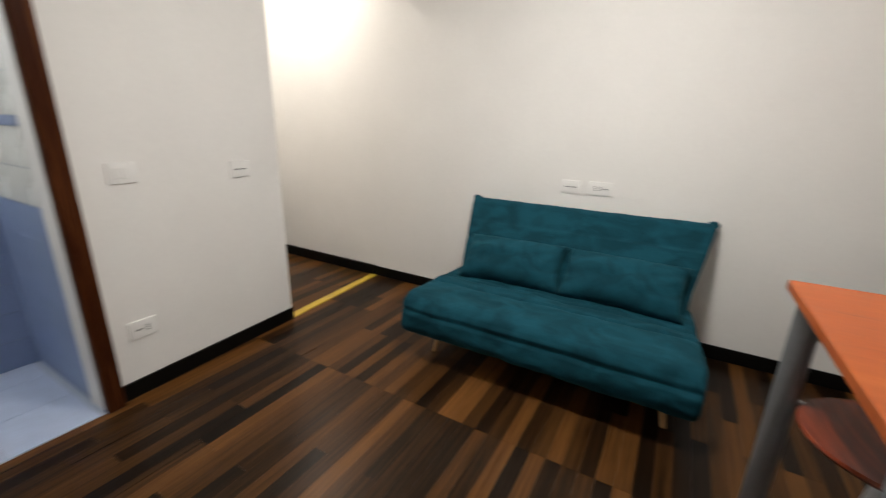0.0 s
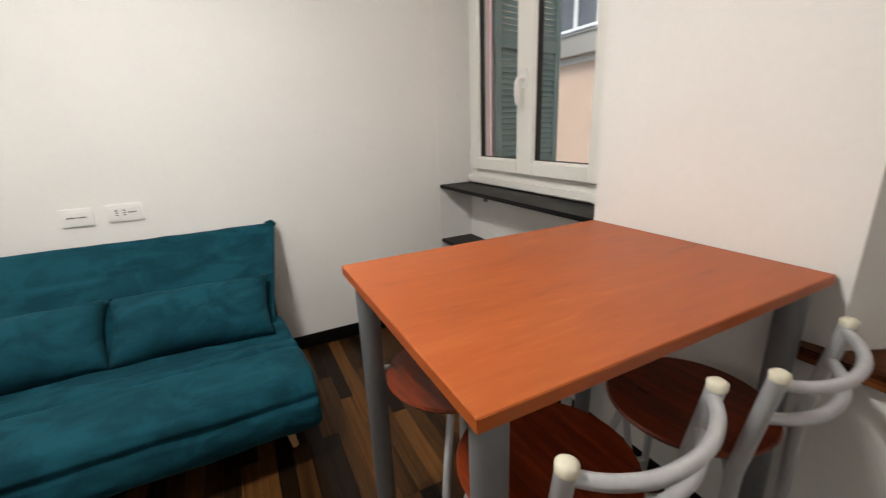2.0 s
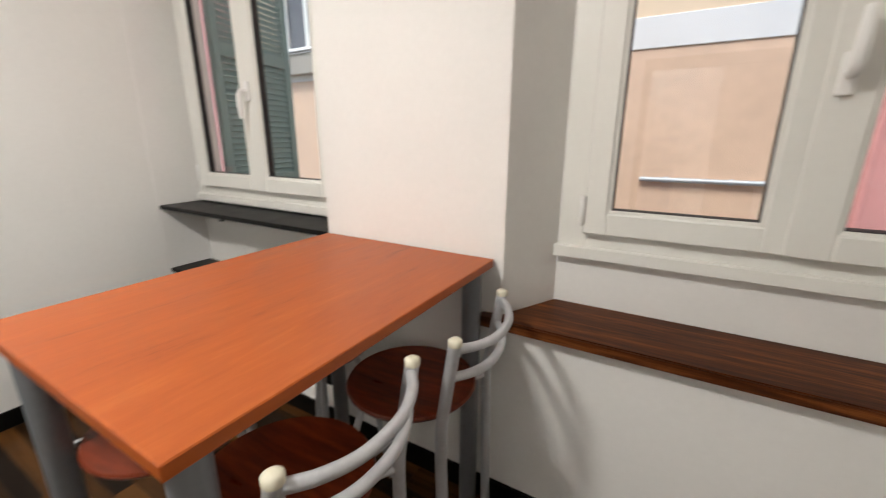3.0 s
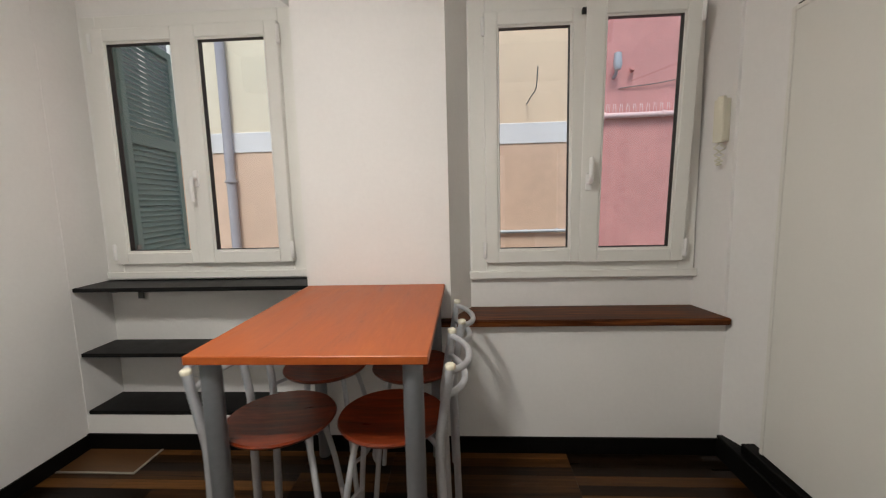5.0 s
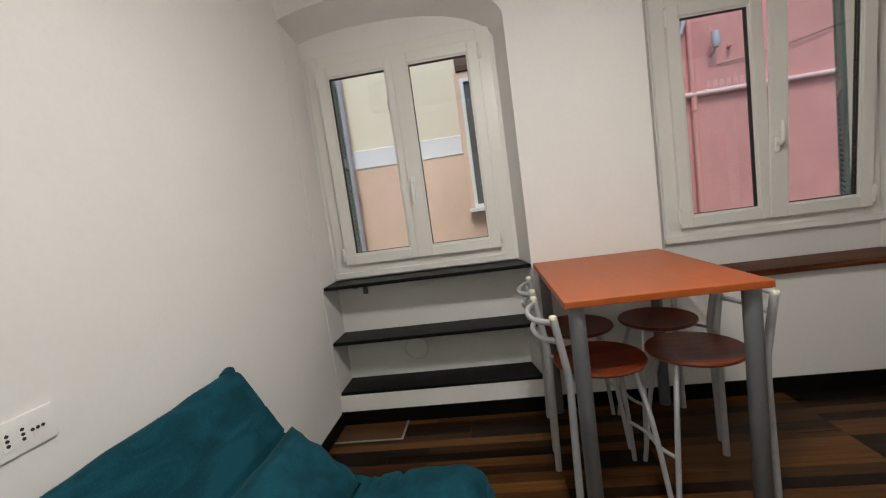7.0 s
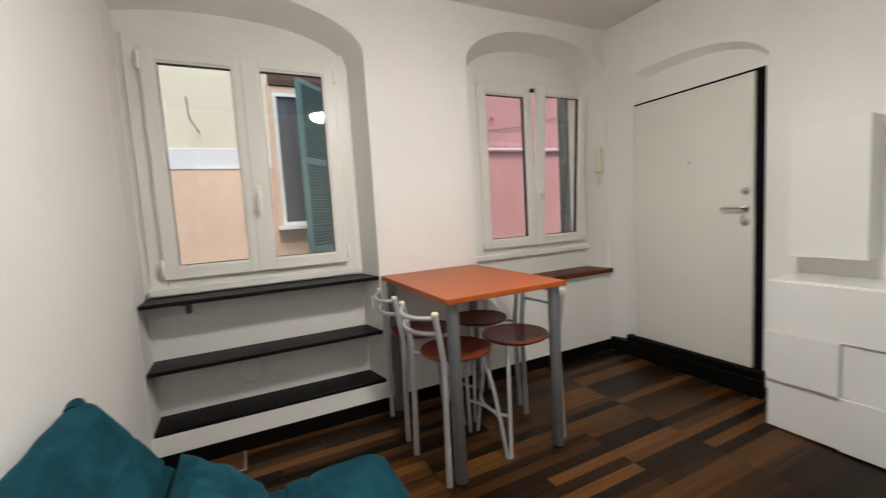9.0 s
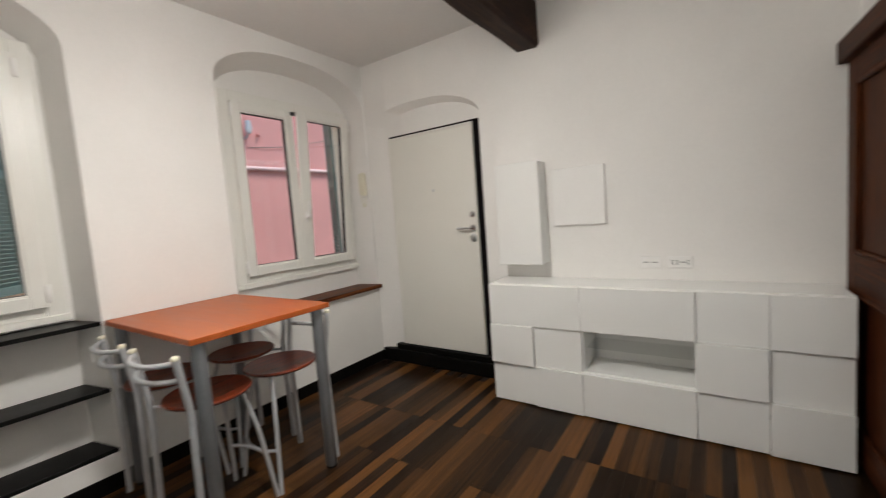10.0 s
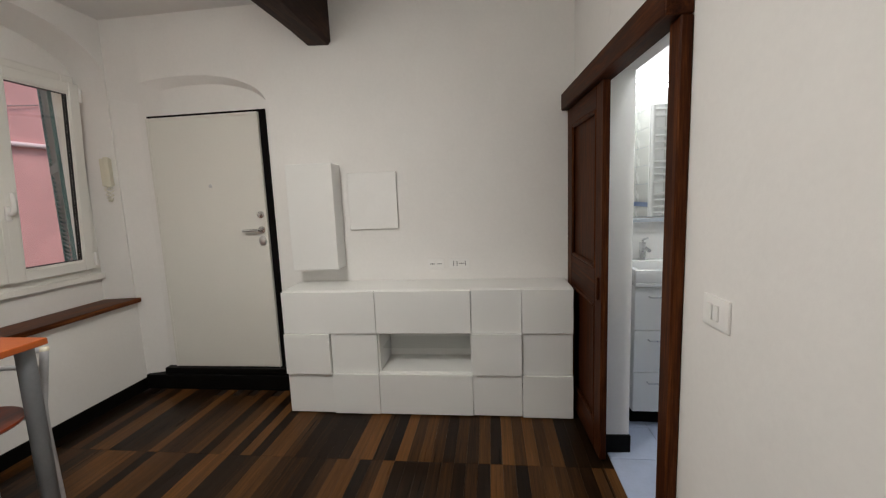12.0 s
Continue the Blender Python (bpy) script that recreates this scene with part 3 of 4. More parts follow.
# the board lies on the niche foot
bm.faces.new(lo[::-1])
bm.faces.new(hi)
for i in range(7):
    bm.faces.new((lo[i], lo[(i + 1) % 7], hi[(i + 1) % 7], hi[i]))
bmesh.ops.bevel(bm, geom=bm.edges[:], offset=0.004, segments=2, affect='EDGES')
solo("window_sill", bm, SILL, "dark brown wooden sill board under the window", "window sill", kind="structure")

t = thing("wall_vent", pose(0.50, 0.25, 0.385, 90), "round white vent cover on the niche wall", "vent cover")
part("cover", lathe([(0.075, 0.0005), (0.075, 0.006), (0.068, 0.010), (0.004, 0.011)], 32), WHITEPLASTIC, t)
# grey ring: the shadow in the gap round the cover, put into colour
part("rim_shade", lathe([(0.082, 0.0002), (0.082, 0.006), (0.0765, 0.0065), (0.0755, 0.002)], 32, cap=False), mat("rim_shade_grey", (0.68, 0.69, 0.71), 0.4), t)

t = thing("cover_plate", pose(1.2862, 0.13, 0.735, 0, 0, -101.3), "small white blank cover plate on the niche reveal", "cover plate")
part("plate", box(-0.06, 0.06, -0.007, -0.0005, -0.038, 0.038, 0.003, seg=2), WHITEPLASTIC, t)

t = thing("floor_hatch", pose(0, 0, 0), "wood laminate floor hatch with an aluminium edge", "floor hatch")
part("panel", box(0.015, 0.425, -0.205, -0.014, 0.0005, 0.004, 0.001), wood("hatch_laminate", ((0.2, (0.055, 0.024, 0.009)), (0.8, (0.125, 0.058, 0.020))), along=0), t)
bm = box(0.013, 0.438, -0.218, -0.2055, 0.0005, 0.006, 0.001)
box(0.4255, 0.438, -0.205, -0.013, 0.0005, 0.006, 0.001, bm)
part("edge_trim", bm, ALU, t, "aluminium edge trim")

# ---- table and chairs ----
TX0, TX1, TY0, TY1, TZ = 1.320, 2.026, -0.959, -0.008, 0.918
t = thing("bar_table", pose((TX0 + TX1) / 2, (TY0 + TY1) / 2, 0), "tall table with an orange cherry top against the pier", "table")
a, b = (TX1 - TX0) / 2, (TY1 - TY0) / 2
part("tabletop", box(-a, a, -b, b, TZ - 0.026, TZ, 0.0022), CHERRY, t, "orange cherry-coloured laminate top")
for sx in (-1, 1):
    for sy in (-1, 1):
        lg = part("leg", lathe([(0.027, 0.012), (0.030, 0.016), (0.030, TZ - 0.027)], 24, m=Matrix.Translation((sx * (a - 0.05), sy * (b - 0.05), 0))), GREY_LEG, t, "round grey metal leg")
        part("foot", lathe([(0.026, 0.0), (0.028, 0.002), (0.028, 0.0118)], 20, m=Matrix.Translation((sx * (a - 0.05), sy * (b - 0.05), 0))), GASKET, lg)

SEAT_Z = 0.602


def bar_chair():
    t = thing("bar_chair", pose(0, 0, 0), "silver tubular bar chair with a round red-brown seat", "chair", "bar chairs round the table")
    prof = [(0.004, SEAT_Z - 0.018), (0.16, SEAT_Z - 0.018), (0.182, SEAT_Z - 0.013), (0.188, SEAT_Z - 0.004), (0.184, SEAT_Z + 0.003), (0.16, SEAT_Z + 0.001), (0.08, SEAT_Z - 0.006), (0.004, SEAT_Z - 0.008)]
    part("seat", lathe(prof, 40, m=Matrix.Diagonal((1.0, 1.0, 1, 1))), SEAT, t, "glossy red-brown wooden seat")
    ring = [(0.125 * math.cos(k * math.pi / 12), 0.125 * math.sin(k * math.pi / 12), SEAT_Z - 0.028) for k in range(25)]
    part("seat_ring", tube(ring, 0.0095, 8), SILVER, t)
    for s in (-1, 1):
        pts = curve_points([(-0.185, s * 0.165, 0), (-0.178, s * 0.160, 0.35), (-0.174, s * 0.160, 0.575), (-0.186, s * 0.163, 0.68), (-0.212, s * 0.166, 0.845)], 5)
        lg = part("back_leg", tube(pts, 0.0150, 12, flat=1.0), SILVER, t)
        part("cap", lathe([(0.0160, -0.004), (0.0165, 0.008), (0.010, 0.013)], 14, m=Matrix.Translation(pts[-1] - Vector((0, 0, 0.002)))), CAP, lg, "cream plastic cap")
        part("bracket", tube([(-0.172, s * 0.156, SEAT_Z - 0.028), (-0.115, s * 0.06, SEAT_Z - 0.028)], 0.008, 8), SILVER, t)
        pts = curve_points([(0.105, s * 0.075, SEAT_Z - 0.03), (0.115, s * 0.085, SEAT_Z - 0.07), (0.145, s * 0.125, 0.35), (0.180, s * 0.165, 0.0)], 5)
        part("front_leg", tube(pts, 0.0108, 10), SILVER, t)
    pts = curve_points([(0.158, -0.142, 0.212), (0.190, -0.06, 0.208), (0.190, 0.06, 0.208), (0.158, 0.142, 0.212)], 4)
    part("footrest", tube(pts, 0.008, 8), SILVER, t)
    for z, bow in ((0.826, 0.060), (0.752, 0.056)):
        x = -0.186 - (z - 0.68) * 0.157
        pts = curve_points([(x, -0.164, z), (x - bow * 0.6, -0.115, z - 0.004), (x - bow, -0.045, z - 0.008), (x - bow, 0.045, z - 0.008), (x - bow * 0.6, 0.115, z - 0.004), (x, 0.164, z)], 5)
        part("back_bar", tube(pts, 0.0115, 10), SILVER, t)
    return t


first = bar_chair()
first.matrix_basis = pose(1.478, -0.712, 0, 0, 0, 6)
copy_thing(first, pose(1.480, -0.262, 0, 0, 0, -3))
copy_thing(first, pose(1.868, -0.698, 0, 0, 0, 181))
copy_thing(first, pose(1.890, -0.268, 0, 0, 0, 184.5))


# ---- sofa ----
def cushion_body(outline, y0, y1, taper=0.0, round_end=0.05, n=36, wrinkle=0.006, seed=0.0):
    """A padded body: an outline in x and z drawn along y, drawn in at both ends, with wrinkles."""
    bm = bmesh.new()
    cx = sum(p[0] for p in outline) / len(outline)
    cz = sum(p[1] for p in outline) / len(outline)
    rings = []
    ts = [0, 0.004, 0.012, 0.025, 0.045] + [0.07 + 0.86 * i / (n - 1) for i in range(n)] + [0.955, 0.975, 0.988, 0.996, 1]
    L = y1 - y0
    for t in ts:
        y = y0 + L * t
        e = min(t, 1 - t) * L
        k = 1.0 if e >= round_end else 1 - 0.055 / 0.05 * round_end * (1 - math.sqrt(max(0, 1 - (1 - e / round_end) ** 2))) * 4
        ring = []
        for x, z in outline:
            px, pz = cx + (x - cx) * (k * 0.5 + 0.5), cz + (z - cz) * k
            w = wrinkle * (noise.noise(Vector((px * 9, y * 5, pz * 9 + seed))) + 0.5 * noise.noise(Vector((px * 22, y * 14, pz * 22 + seed))))
            d = Vector((px - cx, 0, pz - cz)).normalized()
            low = (taper * max(0.0, min(1.0, (0.80 - pz) / 0.4)) if taper > 0 else -taper * max(0.0, (0.90 - px) / 0.5)) * (1 - 2 * t)
            ring.append(bm.verts.new(Vector((px, y + low, pz)) + d * w))
        rings.append(ring)
    m = len(outline)
    for a, b in zip(rings, rings[1:]):
        for i in range(m):
            bm.faces.new((a[i], a[(i + 1) % m], b[(i + 1) % m], b[i]))
    bm.faces.new(rings[0][::-1])
    bm.faces.new(rings[-1])
    return bm


def rounded(points, r, n=5):
    """A closed outline with rounded corners."""
    out = []
    k = len(points)
    for i in range(k):
        p, a, b = Vector(points[i]), Vector(points[i - 1]), Vector(points[(i + 1) % k])
        rr = r[i] if isinstance(r, (list, tuple)) else r
        u, v = (a - p).normalized() * rr, (b - p).normalized() * rr
        for j in range(n + 1):
            t = j / n
            q = (p + u) * (1 - t) ** 2 + p * 2 * t * (1 - t) + (p + v) * t * t
            out.append((q.x, q.y))
    return out


def dense(outline, step=0.03):
    out = []
    for i, p in enumerate(outline):
        q = outline[(i + 1) % len(outline)]
        d = math.dist(p, q)
        k = max(1, int(d / step))
        out += [(p[0] + (q[0] - p[0]) * j / k, p[1] + (q[1] - p[1]) * j / k) for j in range(k)]
    return out


def groove(outline, places, depth=0.017, half=0.016):
    """Draws stitched seams into an outline at the given points."""
    cx = sum(p[0] for p in outline) / len(outline)
    cz = sum(p[1] for p in outline) / len(outline)
    out = []
    for x, z in outline:
        d = min(math.dist((x, z), s) for s in places)
        k = depth * max(0.0, 1 - d / half)
        v = Vector((cx - x, cz - z)).normalized()
        out.append((x + v.x * k, z + v.y * k))
    return out


SY0, SY1 = -2.487, -1.045
sofa = thing("sofa_bed", pose(0, 0, 0), "teal velvet sofa bed on short wooden legs", "sofa")
seat_out = rounded([(0.30, 0.175), (0.30, 0.395), (0.965, 0.388), (0.990, 0.200), (0.955, 0.150)], [0.03, 0.03, 0.095, 0.03, 0.03])
seat_out = groove(dense(seat_out, 0.010), [(0.530, 0.3926), (0.568, 0.3922), (0.675, 0.391)], 0.020, 0.016)
seat_out = groove(seat_out, [(0.976, 0.300)], 0.016, 0.014)
part("seat", cushion_body(seat_out, SY0 - 0.012, SY1 + 0.018, -0.05, 0.035, 70, 0.013), VELVET, sofa, "soft teal seat with stitched seams", smooth=180)
back_out = rounded([(0.31, 0.30), (0.018, 0.802), (0.085, 0.822), (0.42, 0.37)], [0.03, 0.03, 0.03, 0.03])
back_out = groove(dense(back_out, 0.012), [(0.262, 0.578), (0.180, 0.690)], 0.012, 0.014)
part("backrest", cushion_body(back_out, SY0 - 0.01, SY1 + 0.01, 0.085, 0.02, 50, 0.006, 3.0), VELVET, sofa, "leaning teal backrest", smooth=180)
for y, d in ((SY0 - 0.004, -1), (SY1 + 0.004, 1)):
    part("corner_ear", tube([(0.056, y - d * 0.03, 0.798), (0.054, y, 0.812), (0.052, y + d * 0.008, 0.820)], [0.026, 0.022, 0.015], 12), VELVET, sofa, "pinched corner of the cover")
part("base_frame", box(0.20, 0.84, SY0 + 0.12, SY1 - 0.12, 0.150, 0.20, 0.01), GASKET, sofa, "black steel underframe")
part("rear_support", box(0.13, 0.20, SY0 + 0.05, SY1 - 0.05, 0.2005, 0.50, 0.01), GASKET, sofa)
for x, dx in ((0.80, 0.025), (0.24, -0.02)):
    for y, dy in ((SY0 + 0.16, -0.03), (SY1 - 0.12, 0.03)):
        part("leg", tube([(x, y, 0.16), (x + dx, y + dy, 0.0)], [0.021, 0.013], 14), BEECH, sofa, "tapered pale wooden leg")


def pillow(y, w, tilt, turn):
    t = thing("pillow", pose(0.515, y, 0.388, 0, 0, turn), "teal velvet lumbar pillow on the sofa", "pillow", "sofa pillows")
    bm = bmesh.new()
    nu, nv = 36, 20
    grid = {}
    hh, hw = 0.160, w / 2
    lean = Matrix.Rotation(radians(-tilt), 4, 'Y')
    for side in (-1, 1):
        for i in range(nu + 1):
            for j in range(nv + 1):
                u, v = -1 + 2 * i / nu, -1 + 2 * j / nv
                edge = max(0.0, (1 - abs(u) ** 2.6)) ** 0.5 * max(0.0, (1 - abs(v) ** 2.4)) ** 0.5
                th = 0.098 * edge * (1 + 0.10 * noise.noise(Vector((u * 2 + y, v * 2, side))))
                pinch = 1 - 0.075 * (1 - v * v) * abs(u) ** 5
                th += 0.012 * edge * noise.noise(Vector((u * 6, v * 2.5, y + side))) + 0.020 * edge * abs(u) ** 4 * math.sin(v * 8 + 2 * noise.noise(Vector((u * 4, v * 3, y))))
                p = Vector((side * th, u * hw * pinch, hh + v * hh * (1 - 0.07 * (1 - abs(u) ** 2)) + 0.006 * noise.noise(Vector((u * 3, v, y)))))
                key = (i, j, side if edge > 1e-6 else 0)
                if key not in grid:
                    grid[key] = bm.verts.new(lean @ p)
    g = lambda i, j, s: grid.get((i, j, s)) or grid.get((i, j, 0))
    for side in (-1, 1):
        for i in range(nu):
            for j in range(nv):
                q = [g(i, j, side), g(i + 1, j, side), g(i + 1, j + 1, side), g(i, j + 1, side)]
                q = list(dict.fromkeys(q))
                if len(q) > 2:
                    bm.faces.new(q)
    part("cover", bm, VELVET, t, smooth=180)
    return t


pillow(-2.060, 0.63, 45, 3)
pillow(-1.445, 0.64, 45, -3)


# ---- sideboard ----
CY = -1.362
cab = thing("sideboard", pose(0, CY, 0), "white lacquered sideboard with staggered fronts", "sideboard")
CX0, CX1, CW = 3.115, W - 0.002, 1.855
c1, c2 = 0.625, 1.235
part("top_panel", box(CX0, CX1, -CW, 0, 0.818, 0.838, 0.002), LACQUER, cab)
part("bottom_panel", box(CX0 + .01, CX1, -CW + .004, -.004, 0.03, 0.05), LACQUER, cab)
for y0, y1 in ((-0.022, -0.004), (-CW + .004, -CW + 0.022)):
    part("side_panel", box(CX0 + .01, CX1, y0, y1, 0.0502, 0.8178), LACQUER, cab)
for c in (c1, c2):
    part("divider", box(CX0 + .01, CX1 - .01, -c - 0.009, -c + 0.009, 0.0502, 0.8178), LACQUER, cab)
part("back_panel", box(CX1 - 0.0098, CX1, -CW + .0222, -.0222, 0.0502, 0.8178), LACQUER, cab)
for z0 in (0.274, 0.544):
    part("shelf", box(CX0 + .01, CX1 - .0102, -c2 + .0092, -c1 - .0092, z0, z0 + 0.018), LACQUER, cab)
part("plinth", box(CX0 + 0.04, CX1, -CW + 0.03, -0.03, 0.0, 0.0298, 0), DARK, cab, "recessed dark plinth")
z = (0.008, 0.283, 0.556, 0.834)


def front(nm, cells, label=""):
    """A door or flap made of blocks that stand out by different depths: (y from, y to, row from, row to, depth)."""
    p = None
    for y0, y1, r0, r1, d in cells:
        bm = box(CX0 - d, CX0 + 0.0095, -y1 + 0.0015, -y0 - 0.0015, z[r0] + 0.001, z[r1] - 0.001, 0.0018)
        if p is None:
            p = part(nm, bm, LACQUER, cab, label)
        else:
            part("front_block", bm, LACQUER, p)


hc1, hc3 = c1 / 2, c2 + (CW - c2) / 2
front("door", [(0, c1, 2, 3, 0.024), (0, hc1, 1, 2, 0.036), (hc1, c1, 1, 2, 0.010), (0, hc1, 0, 1, 0.014), (hc1, c1, 0, 1, 0.026)])
front("drawer", [(c1, c2, 2, 3, 0.022)])
front("flap", [(c1, c2, 0, 1, 0.020)])
front("door", [(c2, hc3, 2, 3, 0.012), (hc3, CW, 2, 3, 0.026), (c2, hc3, 1, 2, 0.030), (hc3, CW, 1, 2, 0.010), (c2, hc3, 0, 1, 0.014), (hc3, CW, 0, 1, 0.028)])
gs = part("glass_shelf", box(CX0 + 0.06, CX1 - 0.02, -c2 + 0.012, -c1 - 0.012, 0.428, 0.434, 0.001), pane_glass("shelf_glass", (0.985, 0.99, 0.985)), cab, "thin glass shelf")

t = thing("wall_cabinet", pose(W, -1.540, 0.951), "narrow white lacquered wall cabinet above the sideboard", "wall cabinet")
part("body", box(-0.135, -0.001, -0.160, 0.160, 0.0, 0.71, 0.003), LACQUER, t)
part("door", box(-0.156, -0.1365, -0.162, 0.162, -0.003, 0.713, 0.003), LACQUER, t)
t = thing("panel_cover", pose(W, -1.928, 1.402), "square white cover panel on the wall", "cover panel")
part("panel", box(-0.024, -0.006, -0.172, 0.172, -0.195, 0.195, 0.003), WHITEPLASTIC, t)
part("backing", box(-0.0058, -0.001, -0.162, 0.162, -0.185, 0.185, 0), WHITEPLASTIC, t)


# ---- switches and sockets ----
def plate(name, m, w, h, modules, label, category):
    """A wall plate; local x along the wall, local -y out of it. modules: (x, width, kind)."""
    t = thing(name, m, label, category)
    part("frame", box(-w / 2, w / 2, -0.009, -0.0005, -h / 2, h / 2, 0.003, seg=2), WHITEPLASTIC, t)
    for x, mw, kind in modules:
        if kind == "rocker":
            part("rocker", box(x - mw / 2, x + mw / 2, -0.014, -0.0092, -0.023, 0.023, 0.002), WHITEPLASTIC, t)
        else:
            s = part("socket", box(x - mw / 2, x + mw / 2, -0.0105, -0.0092, -0.023, 0.023, 0.0005), WHITEPLASTIC, t)
            bm = bmesh.new()
            for k in (-1, 0, 1):
                mm = Matrix.Translation((x + (k * 0.011 if kind == "wide" else 0), -0.0106, 0 if kind == "wide" else k * 0.011)) @ Matrix.Rotation(radians(90), 4, 'X')
                lathe([(0.0040, -0.0002), (0.0040, 0.0012)], 8, bm, m=mm)
            part("hole", bm, HOLE, s, "dark socket holes")
    return t


FACE_S = SOUTH @ Matrix.Rotation(math.pi, 4, 'Z')
plate("light_switch", FACE_S @ Matrix.Translation((-0.848, 0, 1.060)), 0.118, 0.09, [(-0.022, 0.022, "rocker"), (0.008, 0.022, "rocker")], "white plate with two rocker switches", "light switch")
plate("wall_socket", FACE_S @ Matrix.Translation((-0.278, 0, 1.035)), 0.118, 0.088, [(-0.02, 0.022, "wide"), (0.02, 0.022, "wide")], "white wall plate with two sockets", "wall socket")
plate("wall_socket", FACE_S @ Matrix.Translation((-0.890, 0, 0.332)), 0.118, 0.088, [(-0.018, 0.022, "wide"), (0.02, 0.022, "tall")], "white wall plate with sockets near the floor", "wall socket")
WEST = pose(0, 0, 0, 0, 0, 90)
plate("wall_socket", WEST @ Matrix.Translation((-1.853, 0, 0.940)), 0.118, 0.082, [(-0.02, 0.02, "wide"), (0.02, 0.02, "wide")], "white wall plate with sockets above the sofa", "wall socket")
plate("wall_socket", WEST @ Matrix.Translation((-1.673, 0, 0.943)), 0.142, 0.082, [(-0.03, 0.02, "tall"), (0.0, 0.02, "tall"), (0.03, 0.02, "wide")], "wide white wall plate with sockets above the sofa", "wall socket")
EAST = pose(W, 0, 0, 0, 0, -90)
plate("wall_socket", EAST @ Matrix.Translation((2.350, 0, 0.950)), 0.115, 0.072, [(-0.025, 0.03, "wide"), (0.025, 0.03, "wide")], "white wall plate with two sockets above the sideboard", "wall socket")
plate("wall_socket", EAST @ Matrix.Translation((2.512, 0, 0.950)), 0.135, 0.072, [(-0.04, 0.02, "tall"), (-0.015, 0.02, "tall"), (0.015, 0.02, "wide"), (0.042, 0.02, "tall")], "wide white wall plate with sockets above the sideboard", "wall socket")

# ---- entrance door ----
d = tagged(new("door_1"), "closed cream armoured entrance door with steel handle", "door", kind="structure")
d.matrix_basis = pose(W + 0.06, -0.70, 0.166)
# near-black sheet behind the leaf, shows as the dark gap beside it
part("door_gap", box(-0.010, -0.001, -0.462, 0.462, 0.0, 1.915, 0), DARK, d, "near-black sheet showing as the gap round the leaf")
leaf = part("leaf", box(-0.034, -0.0105, -0.415, 0.452, 0.004, 1.895, 0.003), DOORWHITE, d, "smooth cream door leaf")
bm = bmesh.new()
for a in ((-0.4148, -0.397, 0.0045, 1.894), (0.434, 0.4518, 0.0045, 1.894)):
    box(-0.040, -0.0342, a[0], a[1], a[2], a[3], 0.002, bm)
box(-0.040, -0.0342, -0.3968, 0.4338, 1.875, 1.894, 0.002, bm)
part("edge_trim", bm, DOORWHITE, leaf)
RX = Matrix.Rotation(radians(-90), 4, 'Y')
part("peephole", lathe([(0.013, 0), (0.013, 0.006), (0.007, 0.007)], 16, m=Matrix.Translation((-0.0345, -0.004, 1.39)) @ RX), CHROME, leaf, "steel peephole")
part("thumb_turn", lathe([(0.026, 0), (0.026, 0.008), (0.012, 0.010), (0.010, 0.024)], 20, m=Matrix.Translation((-0.0345, -0.372, 1.168)) @ RX), CHROME, leaf, "round steel thumb turn")
hr = part("door_handle", lathe([(0.026, 0), (0.026, 0.010), (0.010, 0.012), (0.010, 0.04)], 20, m=Matrix.Translation((-0.0345, -0.372, 1.058)) @ RX), CHROME, leaf, "steel lever handle")
part("lever", tube([(-0.075, -0.378, 1.058), (-0.082, -0.36, 1.058), (-0.082, -0.245, 1.058)], 0.0095, 10), CHROME, hr)
part("lock_plate", lathe([(0.028, 0), (0.028, 0.012), (0.024, 0.015)], 20, m=Matrix.Translation((-0.0345, -0.372, 0.978)) @ RX @ Matrix.Diagonal((1.3, 1, 1, 1))), CHROME, leaf, "oval steel lock cover")

# ---- intercom ----
t = thing("intercom", pose(3.392, 0.05, 1.685, 0, 0, -72), "cream intercom handset hanging on the window reveal", "intercom")
part("base", box(-0.042, 0.026, -0.03, -0.001, -0.100, 0.100, 0.006, seg=2), CREAMPLASTIC, t)
bm = box(-0.005, 0.030, -0.056, -0.031, -0.108, 0.108, 0.009, seg=3)
part("handset", bm, CREAMPLASTIC, t)
cord = [(-0.02 + 0.012 * math.cos(k * 0.9), -0.03 + 0.008 * math.sin(k * 0.9), -0.105 - 0.10 * math.sin(math.pi * k / 60) - 0.01 * k / 60) for k in range(61)]
cord = [(c[0] + 0.04 * k / 60, c[1], c[2]) for k, c in enumerate(cord)]
part("cord", tube(cord, 0.0028, 6), CREAMPLASTIC, t, "coiled cream cord")

# ---- sliding door to the bathroom ----
t = thing("sliding_door", SOUTH, "dark red-brown panelled wooden sliding door, open", "door")
DX0, DX1, DZ = 1.705, 2.405, 1.925
y0, y1 = 0.018, 0.052
st = 0.105
for x0, x1 in ((DX0, DX0 + st), (DX1 - st, DX1)):
    part("stile", box(x0, x1, y0, y1, 0.012, DZ, 0.003), MAHOG, t)
for z0, z1 in ((0.012, 0.16), (0.82, 1.01), (DZ - 0.11, DZ)):
    part("rail", box(DX0 + st, DX1 - st, y0, y1, z0, z1, 0.003), MAHOG_H, t)
for z0, z1 in ((0.16, 0.82), (1.01, DZ - 0.11)):
    pn = part("door_panel", box(DX0 + st, DX1 - st, y0 + 0.008, y1 - 0.016, z0, z1, 0), MAHOG, t)
    bm = bmesh.new()
    b = 0.022
    for a0, a1, c0, c1_ in ((DX0 + st, DX0 + st + b, z0, z1), (DX1 - st - b, DX1 - st, z0, z1), (DX0 + st + b, DX1 - st - b, z0, z0 + b), (DX0 + st + b, DX1 - st - b, z1 - b, z1)):
        box(a0, a1, y1 - 0.0158, y1 + 0.004, c0, c1_, 0.007, bm)
    part("moulding", bm, MAHOG, pn)
